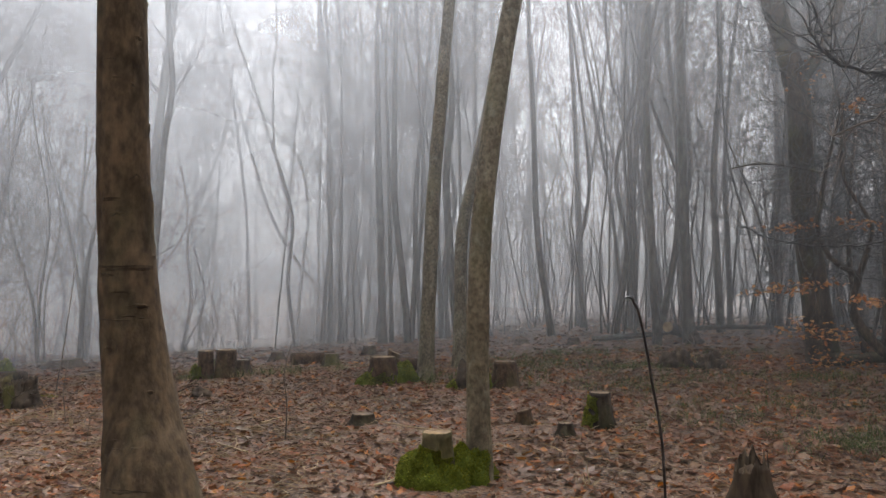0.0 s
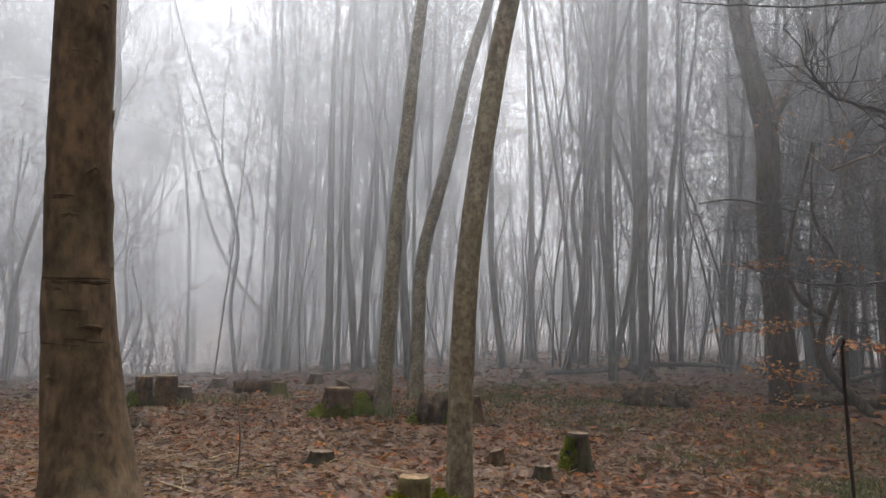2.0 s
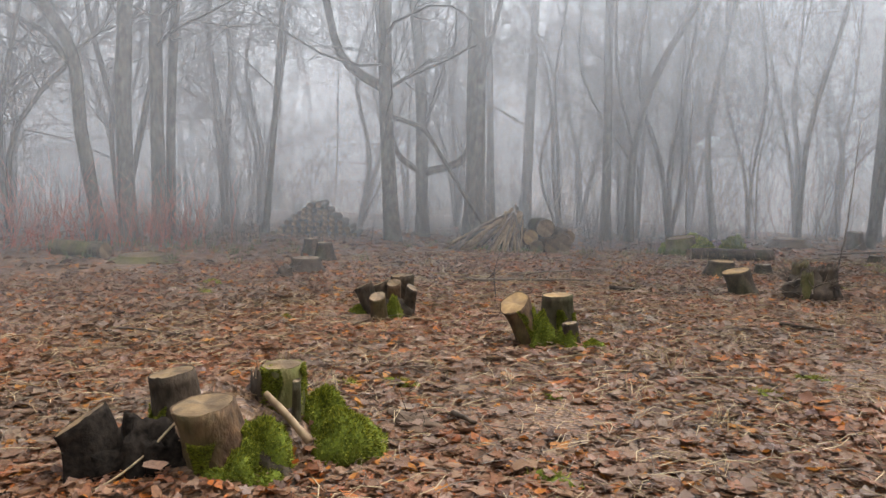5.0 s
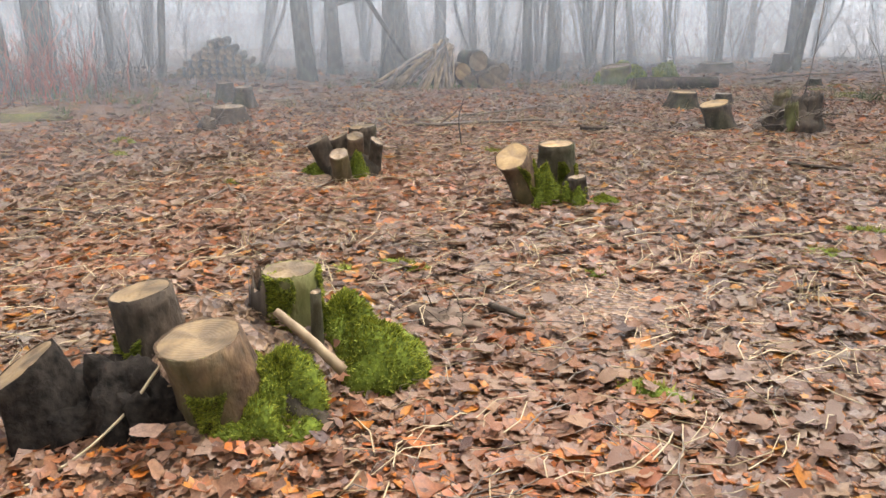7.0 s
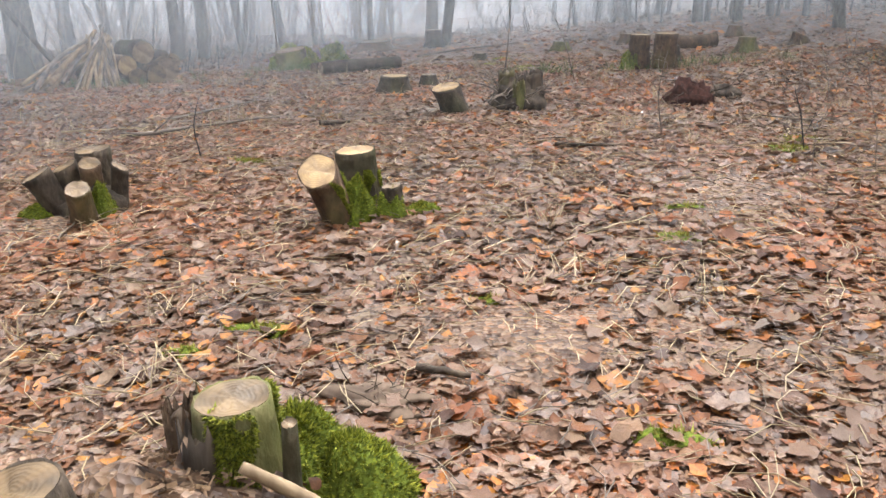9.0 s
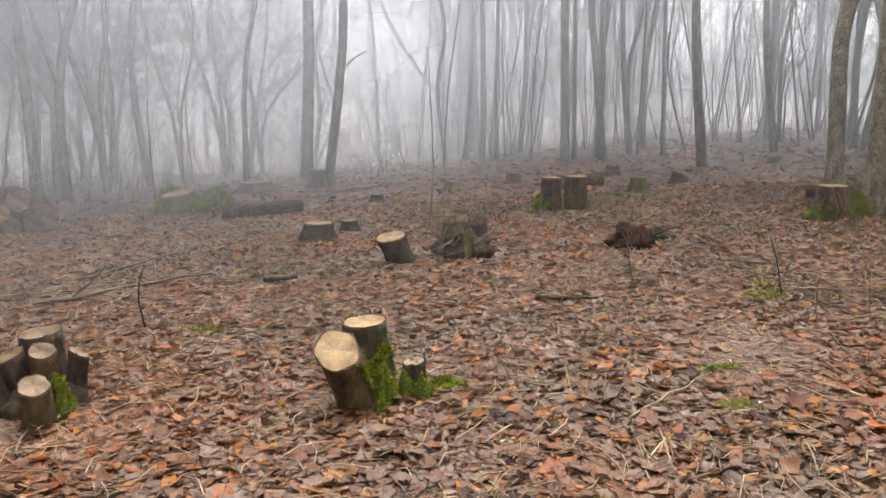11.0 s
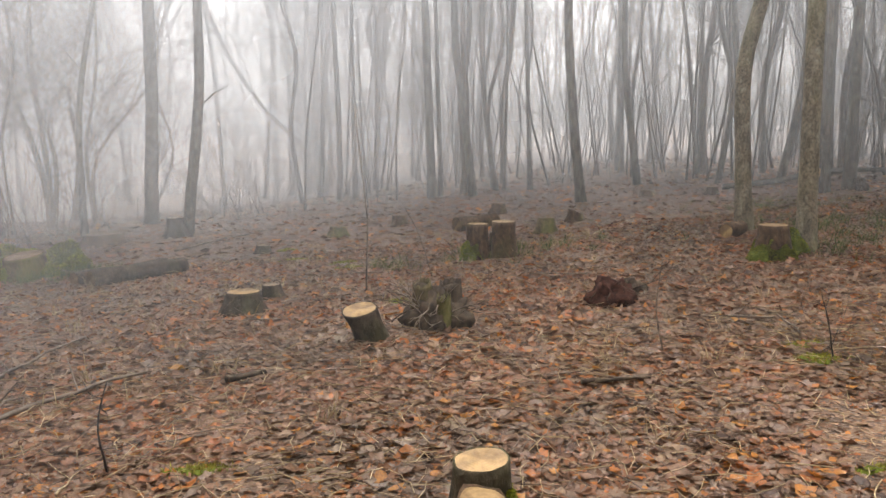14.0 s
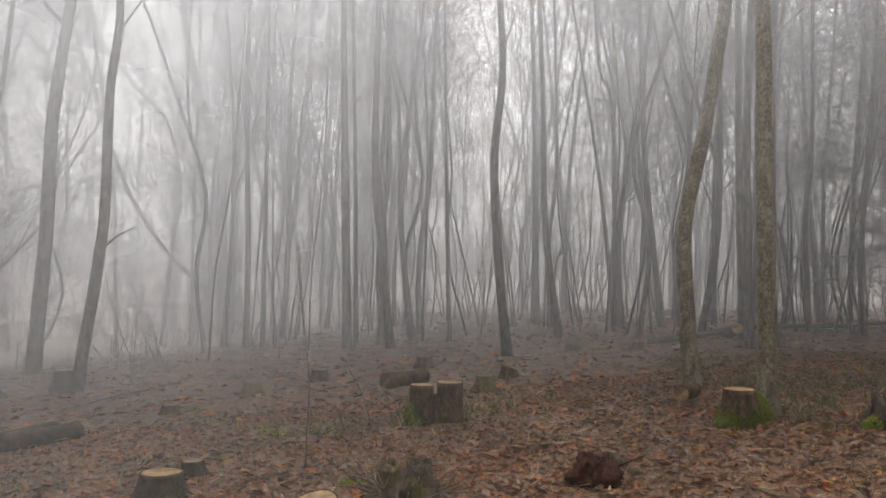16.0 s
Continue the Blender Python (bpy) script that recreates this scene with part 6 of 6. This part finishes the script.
RED_TWIG = plain_var("red_winter_twigs", (0.22, 0.04, 0.02), (0.45, 0.11, 0.06), 6, 0.7, 0.3, 0.0)
for k, (x, y, n, h, sp, mt) in enumerate(((-16.6, 9.6, 34, 2.6, 0.5, TWIG), (-17.6, 10.4, 26, 2.4, 0.6, TWIG), (-16.4, 7.2, 60, 1.0, 0.5, RED_TWIG), (-16.2, 8.4, 60, 0.9, 0.4, RED_TWIG), (-16.9, 6.2, 60, 1.0, 0.6, RED_TWIG),
                                          (-15.6, 8.7, 16, 0.6, 0.4, STICK), (-16.2, 11.2, 22, 0.8, 0.6, TWIG), (-13.5, 19.6, 30, 1.9, 0.7, TWIG), (-14.6, 18.6, 26, 1.6, 0.8, TWIG), (-12.6, 22.4, 28, 1.6, 0.8, TWIG), (-17.5, 16.0, 26, 1.8, 0.7, TWIG),
                                          (-13.4, 15.3, 16, 1.7, 0.4, STICK), (-14.2, 14.9, 14, 1.6, 0.4, STICK), (-8.0, 26.0, 20, 1.2, 1.0, TWIG), (-4.0, 27.5, 24, 1.2, 1.2, TWIG), (1.5, 25.0, 24, 1.2, 1.2, TWIG), (-15.3, 6.9, 14, 1.2, 0.5, STICK), (-2.75, 7.6, 9, 0.7, 0.16, STICK), (-2.45, 6.9, 7, 0.55, 0.14, STICK))):
    thicket(x, y, n, h, sp, mt, r=0.0035 if h < 0.75 else 0.008, seed=210 + k, label="thicket of thin red winter shoots" if mt is RED_TWIG else "leafless shrub of many thin upright shoots")


# ---------------------------------------------------------------- grass, brambles, sticks
def blade_shapes():
    out = []
    for bend in (0.25, 0.5, 0.8):
        v = [(-0.02, 0, 0), (0.02, 0, 0), (-0.015, bend * 0.35, 0.5), (0.015, bend * 0.35, 0.5), (0.0, bend, 0.85), (0.002, bend * 1.01, 0.85)]
        out.append((np.array(v), [(0, 1, 3, 2), (2, 3, 5, 4)]))
    return out


def grass_patch(name, spots, h, label, seed, mat=GRASS):
    rng = np.random.default_rng(seed)
    pos = []
    for x, y, sx, sy, n in spots:
        p = rng.normal(0, 1, (n, 2)) * np.array([sx, sy]) + np.array([x, y])
        tuft = rng.normal(0, 1, (max(n // 14, 1), 2)) * np.array([sx, sy]) + np.array([x, y])
        p = tuft[rng.integers(0, len(tuft), n)] + rng.normal(0, 0.05, (n, 2))
        pos.append(p)
    p = np.concatenate(pos)
    z = ground_z(p[:, 0], p[:, 1])
    return scatter(name, blade_shapes(), np.stack([p[:, 0], p[:, 1], z], -1), h * rng.uniform(0.5, 1.3, len(p)), 0.35, mat, rng, label, "grass")


grass_patch("grass", ((4.1, 7.4, 0.45, 0.3, 1500), (5.3, 11.6, 0.5, 0.3, 1100), (3.3, 13.6, 0.5, 0.3, 900), (3.2, 18.0, 0.9, 0.9, 900), (2.9, 8.8, 0.4, 0.35, 420), (3.9, 9.8, 0.7, 0.5, 520), (2.6, 11.2, 0.6, 0.5, 420), (5.0, 15.5, 0.8, 0.8, 900), (2.0, 15.0, 0.7, 0.8, 700), (4.6, 9.0, 0.8, 0.6, 700), (3.0, 11.6, 0.9, 0.8, 900), (4.0, 12.6, 0.8, 0.6, 700), (6.0, 10.2, 0.8, 0.6, 500), (2.2, 17.2, 0.8, 0.8, 600)), 0.125, "tufts of dark green woodland grass and fern", 231)
grass_patch("grass", ((-4.1, 14.25, 0.32, 0.14, 160), (-3.4, 14.8, 0.5, 0.4, 350), (-0.6, 12.6, 0.3, 0.2, 160), (0.5, 12.6, 0.7, 0.6, 500), (1.4, 14.5, 0.7, 0.7, 600), (-10.4, 16.6, 0.5, 0.4, 700), (-9.9, 17.3, 0.3, 0.2, 300), (-5.6, 14.2, 0.2, 0.15, 160), (-12.9, 14.0, 0.9, 0.6, 700), (-15.5, 8.0, 1.2, 1.0, 900)), 0.2, "scattered yellow-green grass tufts", 232)
grass_patch("dry_grass", ((-3.2, 15.0, 0.6, 0.4, 400), (-7.0, 13.6, 2.0, 1.8, 500), (-6.0, 11.0, 2.0, 2.0, 300), (-5.0, 6.0, 2.2, 2.0, 260), (-9.5, 11.0, 2.0, 2.0, 400)), 0.16, "pale dry grass stalks among leaves", 233, STRAW)


def moss_flat(x, y, a, b, seed):
    t = thing("moss_cushion", x, y, None, 0, "flat cushion of yellow-green moss on leaves", "moss", "moss cushions")
    moss_mound(t, 0, 0, a, b, 0.03, seed, YELLOW_MOSS, size=0.014, dens=12000)


for k, (x, y, a, b) in enumerate(((-6.15, 4.86, 0.17, 0.07), (-6.39, 4.61, 0.1, 0.05), (-4.46, 4.28, 0.14, 0.07), (-4.27, 6.29, 0.15, 0.08), (-3.1, 8.9, 0.2, 0.1), (-5.21, 5.29, 0.1, 0.05), (-10.5, 5.8, 0.16, 0.1), (-7.53, 7.83, 0.24, 0.1), (-4.17, 6.87, 0.14, 0.07), (-5.92, 15.2, 0.26, 0.15),
                                (-5.94, 14.67, 0.2, 0.12), (-3.2, 8.55, 0.24, 0.12), (-6.6, 16.2, 0.25, 0.12), (-9.7, 17.0, 0.25, 0.16), (-6.68, 18.06, 0.2, 0.14), (-5.74, 11.8, 0.16, 0.1), (-8.6, 5.6, 0.1, 0.06), (-11.2, 6.3, 0.2, 0.1))):
    moss_flat(x, y, a, b, 240 + k)


for k, (x, y, a, h) in enumerate(((-11.0, 18.6, 0.4, 0.34), (-10.65, 19.6, 0.35, 0.4), (-11.5, 19.4, 0.5, 0.45), (-10.2, 18.2, 0.25, 0.25))):
    hump = thing("moss_clump", x, y, None, 0, "tall hump of bright yellow-green moss beside felled logs", "moss", "moss humps")
    moss_mound(hump, 0, 0, a, a * 0.8, h, 300 + k, size=0.03, dens=9000)


def fallen_stick(x, y, ang, length, r, label, seed, mat=STICK, twigs=2):
    rng = np.random.default_rng(seed)
    t = thing("fallen_stick", x, y, None, 0, label, "stick", "fallen sticks")
    n = 6
    pts = []
    for k in range(n + 1):
        s = (k / n - 0.5) * length
        px, py = s * math.cos(ang) + rng.normal(0, 0.02 * length), s * math.sin(ang) + rng.normal(0, 0.02 * length)
        pts.append((px, py, gz(x + px, y + py) - gz(x, y) + r + 0.025))
    g = Build()
    ln = smooth_line(pts, 3)
    g.tube(ln, np.linspace(r, r * 0.5, len(ln)), 6, True, 0.06, rng)
    for k in range(twigs):
        i = int(rng.integers(3, len(ln) - 2))
        twiggy(g, ln[i], (math.cos(ang + rng.choice([-0.7, 0.7])), math.sin(ang + rng.choice([-0.7, 0.7])), 0.12), length * rng.uniform(0.15, 0.35), r * 0.5, 0, rng, 0.0)
    part("wood", g, mat, t)


fr = np.random.default_rng(250)
fallen_stick(-8.6, 9.25, 0.75, 1.6, 0.022, "long dark fallen branch on leaves", 251, STICK, 3)
fallen_stick(-9.0, 10.5, 1.3, 1.7, 0.016, "long thin fallen branch on leaves", 252, STICK, 3)
fallen_stick(-4.85, 8.48, -0.1, 0.5, 0.018, "short dark rotting stick on leaves", 253, ROT, 1)
fallen_stick(-7.3, 9.4, 0.4, 0.3, 0.03, "short thick dark stick on leaves", 254, ROT, 0)
fallen_stick(-7.8, 21.0, 0.9, 3.2, 0.025, "long bare fallen branch in the fog", 255, STICK, 4)
fallen_stick(-5.3, 4.55, -0.2, 0.22, 0.02, "short dark bark piece on leaves", 256, ROT, 0)
fallen_stick(-3.7, 6.5, 2.1, 0.35, 0.006, "thin pale straw-coloured stick", 257, STRAW, 1)
for k in range(46):
    x, y = fr.uniform(-11, 1), fr.uniform(4.2, 17)
    fallen_stick(x, y, fr.uniform(0, 3.14), fr.uniform(0.25, 0.9), fr.uniform(0.004, 0.011), "thin bare fallen stick on leaves", 260 + k, STICK if k % 3 else STRAW, int(fr.integers(0, 3)))

for mat, count, label in ((STICK, 2600, "small broken twigs among fallen leaves"), (STRAW, 4600, "pale stalks and bits of straw among leaves")):
    sb = Build()
    for k in range(count):
        x, y = (fr.uniform(-9.5, -1), fr.uniform(2.6, 10)) if k % 2 else (fr.uniform(-13, 5), fr.uniform(2.6, 19))
        a, ll = fr.uniform(0, 6.28), fr.uniform(0.06, 0.3)
        z = gz(x, y) + 0.035
        p = np.array([[x, y, z], [x + ll * 0.5 * math.cos(a), y + ll * 0.5 * math.sin(a), z + fr.uniform(0, 0.03)], [x + ll * math.cos(a + 0.2), y + ll * math.sin(a + 0.2), z + fr.uniform(-0.02, 0.04)]])
        sb.tube(p, fr.uniform(0.0012, 0.0034), 3)
    tagged(part("twig_litter", sb, mat), label, "twigs", "", "stuff")

# leaves one can pick out, nearest the walk
leaf_meshes = []
for k, (lv, lf) in enumerate(LEAVES):
    g = Build()
    g.add(lv, lf)
    me = g.mesh("leaf")
    me.materials.append(LITTER_ONE)
    leaf_meshes.append(me)
for k in range(300):
    x, y = fr.uniform(-6.2, -2.8), fr.uniform(3.4, 6.6)
    ob = new("leaf", leaf_meshes[k % len(leaf_meshes)])
    ob.parent = GROUND
    s = fr.uniform(0.07, 0.115)
    ob.matrix_local = pose(x, y, gz(x, y) + 0.045, fr.normal(0, 12), fr.normal(0, 12), fr.uniform(0, 360)) @ Matrix.Diagonal((s, s, s, 1))
